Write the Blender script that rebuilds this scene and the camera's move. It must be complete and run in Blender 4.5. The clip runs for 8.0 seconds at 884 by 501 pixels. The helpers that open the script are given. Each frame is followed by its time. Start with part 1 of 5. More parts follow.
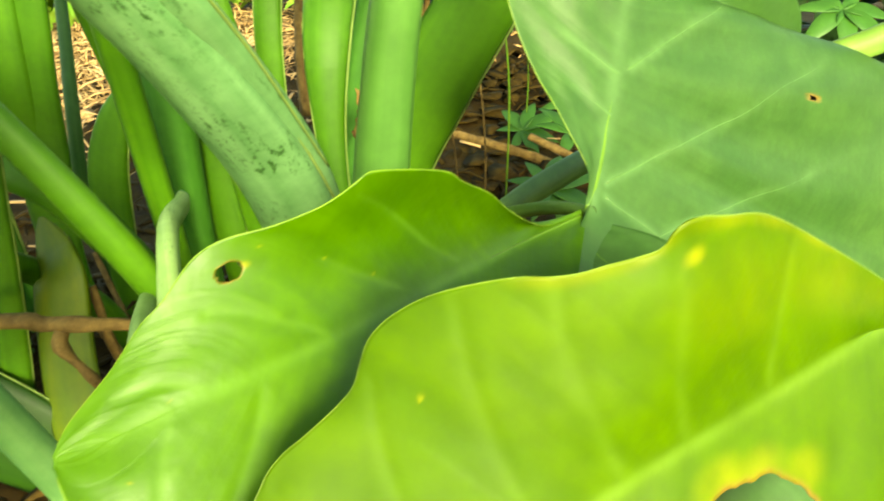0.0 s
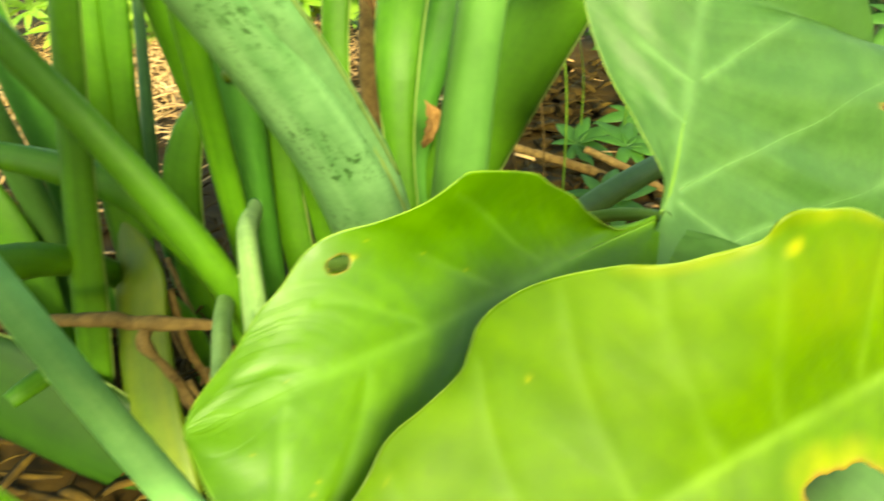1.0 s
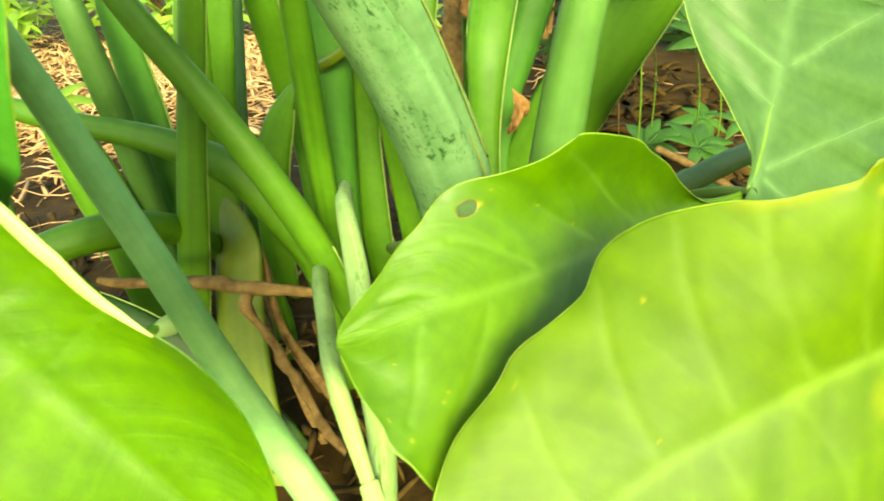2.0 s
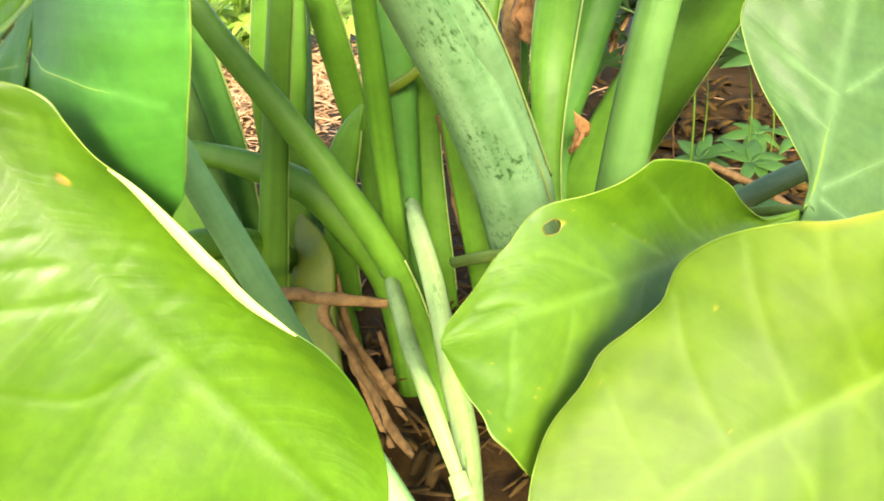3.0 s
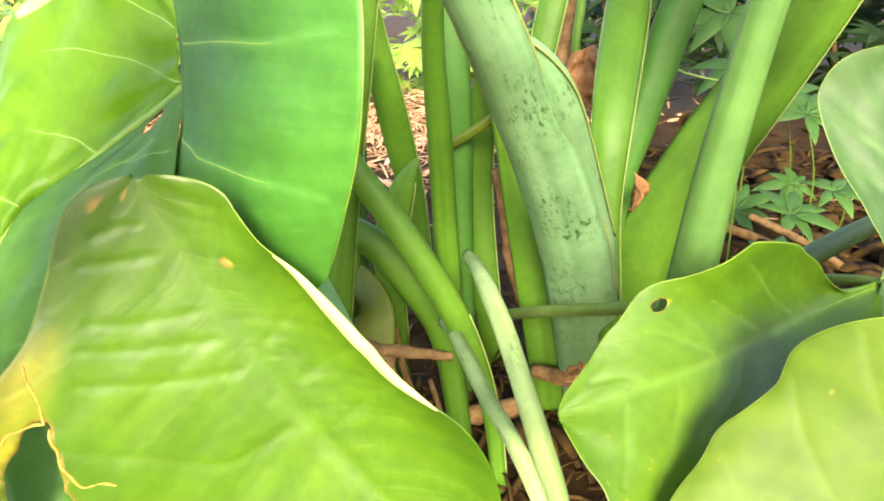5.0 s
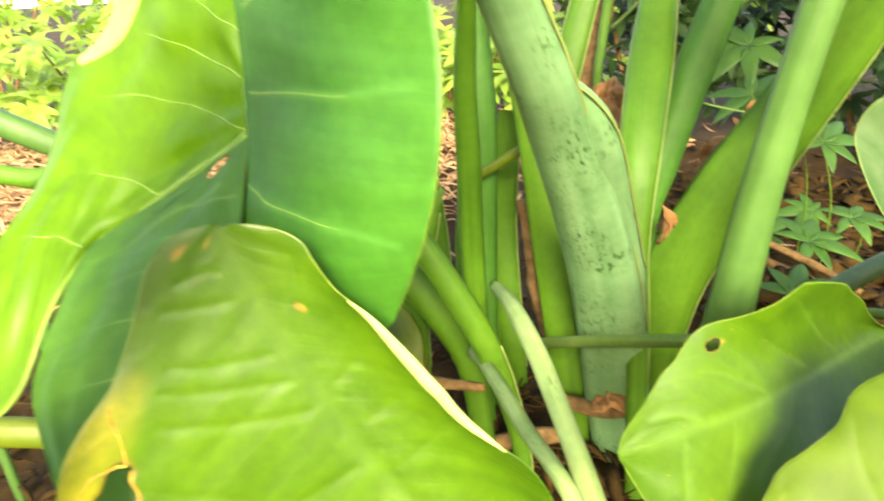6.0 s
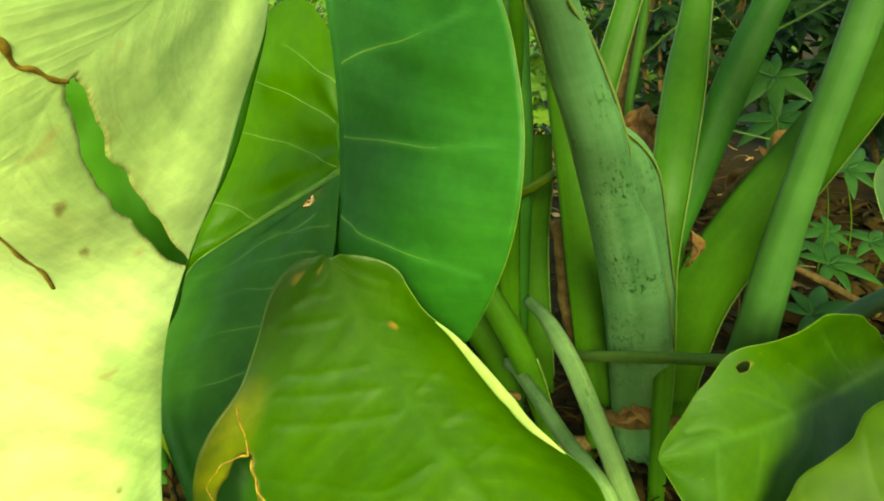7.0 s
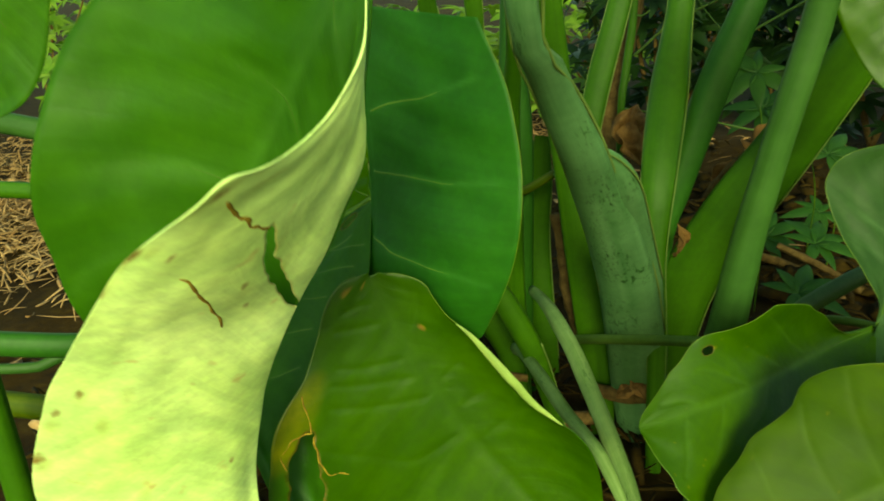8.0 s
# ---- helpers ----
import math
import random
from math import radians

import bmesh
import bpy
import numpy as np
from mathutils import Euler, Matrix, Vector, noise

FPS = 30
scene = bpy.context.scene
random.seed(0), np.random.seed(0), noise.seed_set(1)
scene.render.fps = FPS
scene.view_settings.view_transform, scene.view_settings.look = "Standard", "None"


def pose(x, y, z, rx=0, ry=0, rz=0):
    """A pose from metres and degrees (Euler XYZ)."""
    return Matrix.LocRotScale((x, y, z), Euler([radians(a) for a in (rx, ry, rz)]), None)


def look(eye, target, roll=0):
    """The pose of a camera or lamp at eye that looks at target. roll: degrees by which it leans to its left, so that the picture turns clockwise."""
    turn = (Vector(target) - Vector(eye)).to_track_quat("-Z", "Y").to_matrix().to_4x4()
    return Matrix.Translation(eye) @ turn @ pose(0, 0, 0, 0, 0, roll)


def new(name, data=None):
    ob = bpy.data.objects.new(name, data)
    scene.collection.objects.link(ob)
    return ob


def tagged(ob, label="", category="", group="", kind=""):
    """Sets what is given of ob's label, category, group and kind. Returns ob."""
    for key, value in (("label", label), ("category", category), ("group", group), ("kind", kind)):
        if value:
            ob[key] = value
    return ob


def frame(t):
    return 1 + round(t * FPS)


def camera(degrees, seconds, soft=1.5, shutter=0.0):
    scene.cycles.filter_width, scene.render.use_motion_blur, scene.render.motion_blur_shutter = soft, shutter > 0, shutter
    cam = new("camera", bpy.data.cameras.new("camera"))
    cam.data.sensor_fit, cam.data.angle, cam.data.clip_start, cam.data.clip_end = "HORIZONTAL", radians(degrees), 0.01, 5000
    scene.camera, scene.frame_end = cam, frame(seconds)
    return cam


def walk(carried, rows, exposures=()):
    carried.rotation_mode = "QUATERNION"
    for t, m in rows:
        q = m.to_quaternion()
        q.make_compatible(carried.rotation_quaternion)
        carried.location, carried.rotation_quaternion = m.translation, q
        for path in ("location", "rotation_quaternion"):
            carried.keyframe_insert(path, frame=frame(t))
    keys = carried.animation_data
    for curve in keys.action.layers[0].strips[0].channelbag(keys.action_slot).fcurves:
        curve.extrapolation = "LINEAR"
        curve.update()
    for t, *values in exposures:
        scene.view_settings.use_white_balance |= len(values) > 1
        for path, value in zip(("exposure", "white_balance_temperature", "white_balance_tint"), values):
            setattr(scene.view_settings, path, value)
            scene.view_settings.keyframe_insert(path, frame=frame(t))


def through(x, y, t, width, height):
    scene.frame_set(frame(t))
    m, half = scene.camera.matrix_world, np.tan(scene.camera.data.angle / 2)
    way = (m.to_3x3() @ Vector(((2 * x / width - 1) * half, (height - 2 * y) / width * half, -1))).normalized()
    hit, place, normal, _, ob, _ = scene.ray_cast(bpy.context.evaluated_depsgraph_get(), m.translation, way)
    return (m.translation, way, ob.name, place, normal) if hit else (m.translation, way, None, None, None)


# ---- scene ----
cam = camera(61.7, 8.0, soft=1.8, shutter=0.5)
PATH = [
    (0, (-0.002, -0.040, 0.660), (-0.029, 1.731, -0.268), -1.2),
    (0.5, (0.012, -0.030, 0.668), (0.023, 1.751, -0.241), -2.1),
    (1, (-0.024, -0.062, 0.662), (-0.171, 1.723, -0.227), -2.3),
    (1.5, (-0.042, -0.093, 0.653), (-0.289, 1.683, -0.232), -1.8),
    (1.7, (-0.044, -0.103, 0.654), (-0.307, 1.673, -0.228), -1.9),
    (2.8, (-0.068, -0.160, 0.675), (-0.461, 1.612, -0.165), -3.4),
    (3, (-0.068, -0.169, 0.681), (-0.479, 1.602, -0.152), -3.7),
    (3.5, (-0.070, -0.185, 0.691), (-0.497, 1.591, -0.125), -3.7),
    (4, (-0.056, -0.171, 0.691), (-0.409, 1.621, -0.123), -2.8),
    (4.5, (-0.092, -0.189, 0.706), (-0.529, 1.608, -0.055), -3.3),
    (4.7, (-0.107, -0.195, 0.712), (-0.568, 1.600, -0.038), -3.4),
    (5.8, (-0.140, -0.201, 0.728), (-0.582, 1.618, 0.023), -3.3),
    (6, (-0.150, -0.212, 0.735), (-0.623, 1.607, 0.051), -3.6),
    (6.5, (-0.174, -0.266, 0.773), (-0.776, 1.533, 0.140), -3.2),
    (7, (-0.169, -0.279, 0.774), (-0.683, 1.535, 0.108), -2.5),
    (7.5, (-0.163, -0.320, 0.794), (-0.703, 1.479, 0.108), -3.8),
    (8, (-0.149, -0.375, 0.838), (-0.676, 1.418, 0.124), -4.5),
]
EXPOSURES = [(0, 2.95, 9900, -13), (1.5, 3.05, 9900, -12), (2.8, 3.25, 7700, 18), (3.5, 3.22, 6800, 36), (4.5, 3.22, 6800, 35), (6.0, 3.2, 8000, 22), (6.3, 3.2, 8100, 16), (6.6, 2.7, 8200, 0), (7.0, 1.8, 9600, -27), (7.5, 1.35, 9700, -28), (8.0, 0.95, 9900, -30)]
walk(cam, [(t, look(eye, target, roll)) for t, eye, target, roll in PATH], EXPOSURES)

# ---- world, sun ----
world = bpy.data.worlds.new("world")
scene.world = world
world.use_nodes = True
wn = world.node_tree.nodes
sky = wn.new("ShaderNodeTexSky")
sky.sky_type, sky.sun_disc = "NISHITA", False
SUN_EL, SUN_AZ = 26.0, 167.0          # degrees; azimuth clockwise from +y
sky.sun_elevation, sky.sun_rotation = radians(SUN_EL), radians(SUN_AZ)
world.node_tree.links.new(sky.outputs[0], wn["Background"].inputs[0])
wn["Background"].inputs[1].default_value = 0.14
sun = new("sun", bpy.data.lights.new("sun", "SUN"))
sun.data.energy, sun.data.angle, sun.data.color = 2.7, radians(16), (1.0, 0.95, 0.83)
to_sun = Vector((math.sin(radians(SUN_AZ)) * math.cos(radians(SUN_EL)), math.cos(radians(SUN_AZ)) * math.cos(radians(SUN_EL)), math.sin(radians(SUN_EL))))
sun.matrix_world = look(to_sun * 5, (0, 0, 0))


# ---- materials ----
def material(name):
    m = bpy.data.materials.new(name)
    m.use_nodes = True
    t = m.node_tree
    return m, t, t.nodes["Principled BSDF"]


def noise_ramp(t, scale, stops, detail=4.0, coord="Object", rough=0.6):
    """Noise through a colour ramp; stops: (position, colour)."""
    tc = t.nodes.new("ShaderNodeTexCoord")
    n = t.nodes.new("ShaderNodeTexNoise")
    n.inputs["Scale"].default_value, n.inputs["Detail"].default_value, n.inputs["Roughness"].default_value = scale, detail, rough
    r = t.nodes.new("ShaderNodeValToRGB")
    while len(r.color_ramp.elements) < len(stops):
        r.color_ramp.elements.new(0.5)
    for e, (p, c) in zip(r.color_ramp.elements, stops):
        e.position, e.color = p, (*c, 1)
    t.links.new(tc.outputs[coord], n.inputs["Vector"])
    t.links.new(n.outputs["Fac"], r.inputs[0])
    return n, r


def mix(t, fac, a, b, mode="MIX"):
    x = t.nodes.new("ShaderNodeMix")
    x.data_type, x.blend_type = "RGBA", mode
    for sock, val in ((x.inputs[0], fac), (x.inputs[6], a), (x.inputs[7], b)):
        if isinstance(val, (int, float)):
            sock.default_value = val
        elif isinstance(val, tuple):
            sock.default_value = (*val, 1)
        else:
            t.links.new(val, sock)
    return x.outputs[2]


def bump(t, height, strength, distance=0.001):
    b = t.nodes.new("ShaderNodeBump")
    b.inputs["Strength"].default_value, b.inputs["Distance"].default_value = strength, distance
    t.links.new(height, b.inputs["Height"])
    return b.outputs[0]


def leaf_material(name, dark, light, glow, rough=0.35, through=0.45, spots=0.0, gloss=0.22):
    """A living leaf: two greens, fine grain, a waxy gloss and light that comes through it. The blade's own "stain" turns it yellow and "wear" brown."""
    m, t, p = material(name)
    big, ramp = noise_ramp(t, 9.0, [(0.3, dark), (0.7, light)], 3.0)
    fine, fr = noise_ramp(t, 140.0, [(0.35, (0.88, 0.88, 0.88)), (0.7, (1.07, 1.07, 1.07))], 5.0)
    mid, mr = noise_ramp(t, 34.0, [(0.38, (0.86, 0.89, 0.86)), (0.62, (1.08, 1.06, 1.03))], 4.0)
    col = mix(t, 1.0, ramp.outputs[0], fr.outputs[0], "MULTIPLY")
    col = mix(t, 1.0, col, mr.outputs[0], "MULTIPLY")
    tc = t.nodes.new("ShaderNodeTexCoord")
    sep = t.nodes.new("ShaderNodeSeparateXYZ")
    t.links.new(tc.outputs["UV"], sep.inputs[0])
    side = t.nodes.new("ShaderNodeMath")
    side.operation = "ABSOLUTE"
    t.links.new(sep.outputs[1], side.inputs[0])
    slant = t.nodes.new("ShaderNodeMath")
    slant.operation = "MULTIPLY_ADD"
    t.links.new(side.outputs[0], slant.inputs[0])
    slant.inputs[1].default_value = -0.14
    t.links.new(sep.outputs[0], slant.inputs[2])
    warp = t.nodes.new("ShaderNodeMath")
    warp.operation = "MULTIPLY_ADD"
    t.links.new(mid.outputs["Fac"], warp.inputs[0])
    warp.inputs[1].default_value = 0.02
    t.links.new(slant.outputs[0], warp.inputs[2])
    ribs = t.nodes.new("ShaderNodeTexNoise")
    ribs.noise_dimensions = "1D"
    ribs.inputs["Scale"].default_value, ribs.inputs["Detail"].default_value = 26.0, 4.0
    t.links.new(warp.outputs[0], ribs.inputs["W"])
    rr = t.nodes.new("ShaderNodeValToRGB")
    rr.color_ramp.elements[0].position, rr.color_ramp.elements[0].color = 0.35, (0.88, 0.91, 0.87, 1)
    rr.color_ramp.elements[1].position, rr.color_ramp.elements[1].color = 0.62, (1.03, 1.02, 1.0, 1)
    t.links.new(ribs.outputs["Fac"], rr.inputs[0])
    col = mix(t, 1.0, col, rr.outputs[0], "MULTIPLY")
    paler = tuple(min(1.0, 1.45 * c + 0.02) for c in light)
    for layer, tint, grain in (("pale", paler, 45.0), ("stain", (0.26, 0.25, 0.012), 60.0), ("wear", (0.20, 0.10, 0.025), 160.0)):
        a = t.nodes.new("ShaderNodeAttribute")
        a.attribute_name = layer
        n, r = noise_ramp(t, grain, [(0.3, (0.35, 0.35, 0.35)), (0.65, (1, 1, 1))], 4.0)
        f = t.nodes.new("ShaderNodeMath")
        f.operation, f.use_clamp = "MULTIPLY", True
        t.links.new(a.outputs["Fac"], f.inputs[0])
        t.links.new(r.outputs[0], f.inputs[1])
        col = mix(t, f.outputs[0], col, tint)
    if spots:
        s, sr = noise_ramp(t, 42.0, [(0.66, (0, 0, 0)), (0.74, (0.6, 0.6, 0.6))], 2.5)
        col = mix(t, sr.outputs[0], col, spots_colour)
    t.links.new(col, p.inputs["Base Color"])
    p.inputs["Roughness"].default_value = rough
    p.inputs["Specular IOR Level"].default_value = gloss
    height = t.nodes.new("ShaderNodeMath")
    height.operation = "MULTIPLY_ADD"
    t.links.new(mid.outputs["Fac"], height.inputs[0])
    height.inputs[1].default_value = 2.5
    both = t.nodes.new("ShaderNodeMath")
    both.operation = "MULTIPLY_ADD"
    t.links.new(ribs.outputs["Fac"], both.inputs[0])
    both.inputs[1].default_value = 1.6
    t.links.new(fine.outputs["Fac"], both.inputs[2])
    t.links.new(both.outputs[0], height.inputs[2])
    normal = bump(t, height.outputs[0], 0.3, 0.0008)
    t.links.new(normal, p.inputs["Normal"])
    tr = t.nodes.new("ShaderNodeBsdfTranslucent")
    t.links.new(mix(t, 0.6, col, glow), tr.inputs["Color"])
    ms = t.nodes.new("ShaderNodeMixShader")
    ms.inputs[0].default_value = through
    out = t.nodes["Material Output"]
    t.links.new(p.outputs[0], ms.inputs[1])
    t.links.new(tr.outputs[0], ms.inputs[2])
    t.links.new(ms.outputs[0], out.inputs[0])
    return m


spots_colour = (0.45, 0.25, 0.08)
LEAF_FRESH = leaf_material("leaf_fresh", (0.0397, 0.114, 0.00245), (0.0605, 0.149, 0.00346), (0.124, 0.276, 0.00691), 0.46, 0.5, gloss=0.36)
LEAF_YELLOW = leaf_material("leaf_yellow_green", (0.0454, 0.108, 0.00187), (0.0638, 0.128, 0.00264), (0.281, 0.432, 0.0096), 0.55, 0.5)
LEAF_MID = leaf_material("leaf_mid_green", (0.027, 0.0877, 0.00197), (0.0444, 0.116, 0.00292), (0.128, 0.326, 0.00653), 0.4, 0.35, gloss=0.45)
LEAF_BLUE = leaf_material("leaf_waxy", (0.0204, 0.112, 0.0104), (0.0306, 0.145, 0.0137), (0.0896, 0.293, 0.0104), 0.52, 0.35)
LEAF_GREY = leaf_material("leaf_grey_green", (0.0244, 0.0702, 0.0146), (0.0351, 0.0869, 0.0204), (0.0794, 0.184, 0.0175), 0.52, 0.35)
# Light coming through from behind is put into this brighter yellow-green.
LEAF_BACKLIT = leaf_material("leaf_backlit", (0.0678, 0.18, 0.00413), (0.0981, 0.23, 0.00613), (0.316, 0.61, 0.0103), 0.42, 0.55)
# Old pale leaf, raised near white to carry the sun that falls on it.
LEAF_PALE_SUNLIT = leaf_material("leaf_old_pale_sunlit", (0.62, 0.83, 0.28), (0.73, 0.90, 0.40), (0.88, 0.97, 0.35), 0.5, 0.12, 1.0)
LEAF_ROLL = leaf_material("leaf_rolled_margin", (0.23, 0.332, 0.0765), (0.293, 0.395, 0.115), (0.383, 0.51, 0.191), 0.5, 0.2)
# Shade on lobes that face away is put into this green.
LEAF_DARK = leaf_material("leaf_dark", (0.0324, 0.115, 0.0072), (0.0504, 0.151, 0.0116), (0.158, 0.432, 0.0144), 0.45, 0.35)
# Near-black green: the shade behind the clump is put into this colour.
LEAF_BUSH_SHADED = leaf_material("leaf_bush_shaded", (0.00346, 0.0144, 0.0023), (0.0101, 0.0288, 0.00432), (0.0576, 0.144, 0.00864), 0.5, 0.25)
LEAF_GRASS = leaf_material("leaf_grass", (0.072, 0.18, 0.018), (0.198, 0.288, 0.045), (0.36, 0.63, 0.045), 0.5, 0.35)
LEAF_EDGE = leaf_material("leaf_edge", (0.0998, 0.177, 0.0154), (0.138, 0.215, 0.0269), (0.23, 0.326, 0.0384), 0.4, 0.3)
LEAF_CASSAVA = leaf_material("leaf_cassava", (0.0216, 0.0742, 0.0095), (0.036, 0.1, 0.0149), (0.12, 0.265, 0.0136), 0.5, 0.25)
VEIN = leaf_material("vein_pale", (0.1056, 0.2208, 0.024), (0.144, 0.2592, 0.0384), (0.24, 0.384, 0.048), 0.45, 0.2)
VEIN_DIM = leaf_material("vein_green", (0.059, 0.133, 0.0118), (0.0827, 0.161, 0.0197), (0.158, 0.275, 0.0314), 0.45, 0.25)
VEIN_SOFT = leaf_material("vein_soft", (0.047, 0.111, 0.0302), (0.0605, 0.128, 0.0403), (0.101, 0.235, 0.0168), 0.42, 0.3)
VEIN_DARK = leaf_material("vein_sunken", (0.0336, 0.096, 0.0048), (0.048, 0.12, 0.0058), (0.144, 0.288, 0.0144), 0.5, 0.25)


def stem_material(name, dark, light, mottle=None, rough=0.55):
    """A juicy leaf stalk: long streaks down its length and, where asked, dark blotches."""
    m, t, p = material(name)
    tc = t.nodes.new("ShaderNodeTexCoord")
    mp = t.nodes.new("ShaderNodeMapping")
    mp.inputs["Scale"].default_value = (26.0, 1.2, 1.0)
    n = t.nodes.new("ShaderNodeTexNoise")
    n.inputs["Scale"].default_value, n.inputs["Detail"].default_value = 1.6, 5.0
    r = t.nodes.new("ShaderNodeValToRGB")
    r.color_ramp.elements[0].position, r.color_ramp.elements[0].color = 0.3, (*dark, 1)
    r.color_ramp.elements[1].position, r.color_ramp.elements[1].color = 0.7, (*light, 1)
    t.links.new(tc.outputs["UV"], mp.inputs[0])
    t.links.new(mp.outputs[0], n.inputs["Vector"])
    t.links.new(n.outputs["Fac"], r.inputs[0])
    fleck, fr = noise_ramp(t, 90.0, [(0.35, (0.89, 0.90, 0.88)), (0.62, (1.04, 1.03, 1.01))], 5.0)
    cloud, cr = noise_ramp(t, 13.0, [(0.35, (0.82, 0.85, 0.80)), (0.65, (1.08, 1.05, 1.06))], 3.0)
    col = mix(t, 1.0, mix(t, 1.0, r.outputs[0], fr.outputs[0], "MULTIPLY"), cr.outputs[0], "MULTIPLY")
    if mottle:
        mq = t.nodes.new("ShaderNodeMapping")
        mq.inputs["Scale"].default_value = (55.0, 22.0, 1.0)
        t.links.new(tc.outputs["UV"], mq.inputs[0])
        k = t.nodes.new("ShaderNodeTexNoise")
        k.inputs["Scale"].default_value, k.inputs["Detail"].default_value, k.inputs["Roughness"].default_value = 2.6, 8.0, 0.75
        kr = t.nodes.new("ShaderNodeValToRGB")
        kr.color_ramp.elements[0].position, kr.color_ramp.elements[1].position = 0.515, 0.60
        t.links.new(mq.outputs[0], k.inputs["Vector"])
        t.links.new(k.outputs["Fac"], kr.inputs[0])
        patch = t.nodes.new("ShaderNodeTexNoise")
        patch.inputs["Scale"].default_value, patch.inputs["Detail"].default_value = 9.0, 2.0
        t.links.new(tc.outputs["UV"], patch.inputs["Vector"])
        pr = t.nodes.new("ShaderNodeValToRGB")
        pr.color_ramp.elements[0].position, pr.color_ramp.elements[1].position = 0.46, 0.58
        t.links.new(patch.outputs["Fac"], pr.inputs[0])
        both = t.nodes.new("ShaderNodeMath")
        both.operation = "MULTIPLY"
        t.links.new(kr.outputs[0], both.inputs[0])
        t.links.new(pr.outputs[0], both.inputs[1])
        col = mix(t, both.outputs[0], col, mottle)
    t.links.new(col, p.inputs["Base Color"])
    p.inputs["Roughness"].default_value = rough
    p.inputs["Specular IOR Level"].default_value = 0.18
    t.links.new(bump(t, n.outputs["Fac"], 0.35, 0.001), p.inputs["Normal"])
    return m


STEM_GREEN = stem_material("stalk_green", (0.0252, 0.0862, 0.00357), (0.04, 0.113, 0.00643))
STEM_DARK = stem_material("stalk_dark_green", (0.0261, 0.0835, 0.004), (0.0422, 0.117, 0.00639))
STEM_PALE = stem_material("stalk_pale_waxy", (0.0235, 0.0713, 0.0111), (0.0376, 0.096, 0.0188))
STEM_BLUE = stem_material("stalk_blue_green", (0.0203, 0.0844, 0.00826), (0.0303, 0.107, 0.012))
STEM_MOTTLED = stem_material("stalk_mottled", (0.0581, 0.148, 0.0525), (0.113, 0.23, 0.1), (0.0148, 0.0529, 0.00872), 0.42)
STEM_WHITE = stem_material("stalk_whitish", (0.108, 0.195, 0.0504), (0.194, 0.289, 0.108), (0.0504, 0.109, 0.0216))
# Brighter than STEM_BLUE: daylight the shadowed slanting stalk lacks, put into colour.
STEM_MINT_LIT = stem_material("stalk_mint_lit", (0.0816, 0.206, 0.0607), (0.12, 0.259, 0.0851))
# Pale stalks; some of the sun the low ones miss is put into the colour.
STEM_LIGHT = stem_material("stalk_light_green", (0.0576, 0.115, 0.0173), (0.0922, 0.161, 0.0346))
# Shade deep in the clump, put into the stalk colour.
STEM_DEEP_SHADED = stem_material("stalk_deep_shaded", (0.0042, 0.02, 0.000896), (0.00896, 0.0328, 0.00146))
STEM_YELLOW = stem_material("stalk_yellowing", (0.0305, 0.0635, 0.00228), (0.0634, 0.0835, 0.00348), (0.0305, 0.0601, 0.00348))
MARGIN = stem_material("sheath_margin", (0.104, 0.164, 0.0346), (0.147, 0.207, 0.0605))


def earth_material(name, stops, scale, rough=0.9, strength=0.8, distance=0.01, patches=0.0):
    m, t, p = material(name)
    n, r = noise_ramp(t, scale, stops, 8.0, "Object", 0.7)
    col = r.outputs[0]
    if patches:
        big, br = noise_ramp(t, patches, [(0.35, (0.55, 0.52, 0.48)), (0.65, (1.35, 1.3, 1.2))], 4.0)
        col = mix(t, 1.0, col, br.outputs[0], "MULTIPLY")
    t.links.new(col, p.inputs["Base Color"])
    p.inputs["Roughness"].default_value = rough
    p.inputs["Specular IOR Level"].default_value = 0.1
    t.links.new(bump(t, n.outputs["Fac"], strength, distance), p.inputs["Normal"])
    return m


SOIL = earth_material("soil", [(0.3, (0.0103, 0.00567, 0.000648)), (0.55, (0.0279, 0.0158, 0.00166)), (0.75, (0.0559, 0.0362, 0.00395))], 14.0, patches=0.9)
BARK = earth_material("bark", [(0.3, (0.0441, 0.026, 0.0088)), (0.6, (0.122, 0.0781, 0.0265)), (0.8, (0.186, 0.13, 0.0505))], 60.0, 0.85, 0.8, 0.003)
DRY = earth_material("dry_litter", [(0.3, (0.163, 0.0829, 0.0306)), (0.55, (0.326, 0.204, 0.0918)), (0.8, (0.476, 0.37, 0.214))], 9.0, 0.8, 0.4, 0.002)
SCORCH = earth_material("scorched_leaf", [(0.3, (0.084, 0.049, 0.0105)), (0.5, (0.21, 0.133, 0.021)), (0.75, (0.364, 0.266, 0.035))], 160.0, 0.8, 0.4, 0.001)
# Brown litter darkened for the shade under and behind the clump.
SHADED_LITTER = earth_material("shaded_litter", [(0.3, (0.0102, 0.00617, 0.000762)), (0.55, (0.0265, 0.0154, 0.00191)), (0.8, (0.0588, 0.0371, 0.00458))], 30.0, 0.9, 0.5, 0.003)
DEAD = earth_material("dead_leaf_brown", [(0.3, (0.0832, 0.0392, 0.012)), (0.55, (0.179, 0.0952, 0.0312)), (0.8, (0.282, 0.168, 0.0672))], 40.0, 0.8, 0.5, 0.002)


# ---- builders ----
def thing(name, label, category, group="", kind=""):
    return tagged(new(name), label, category, group, kind)


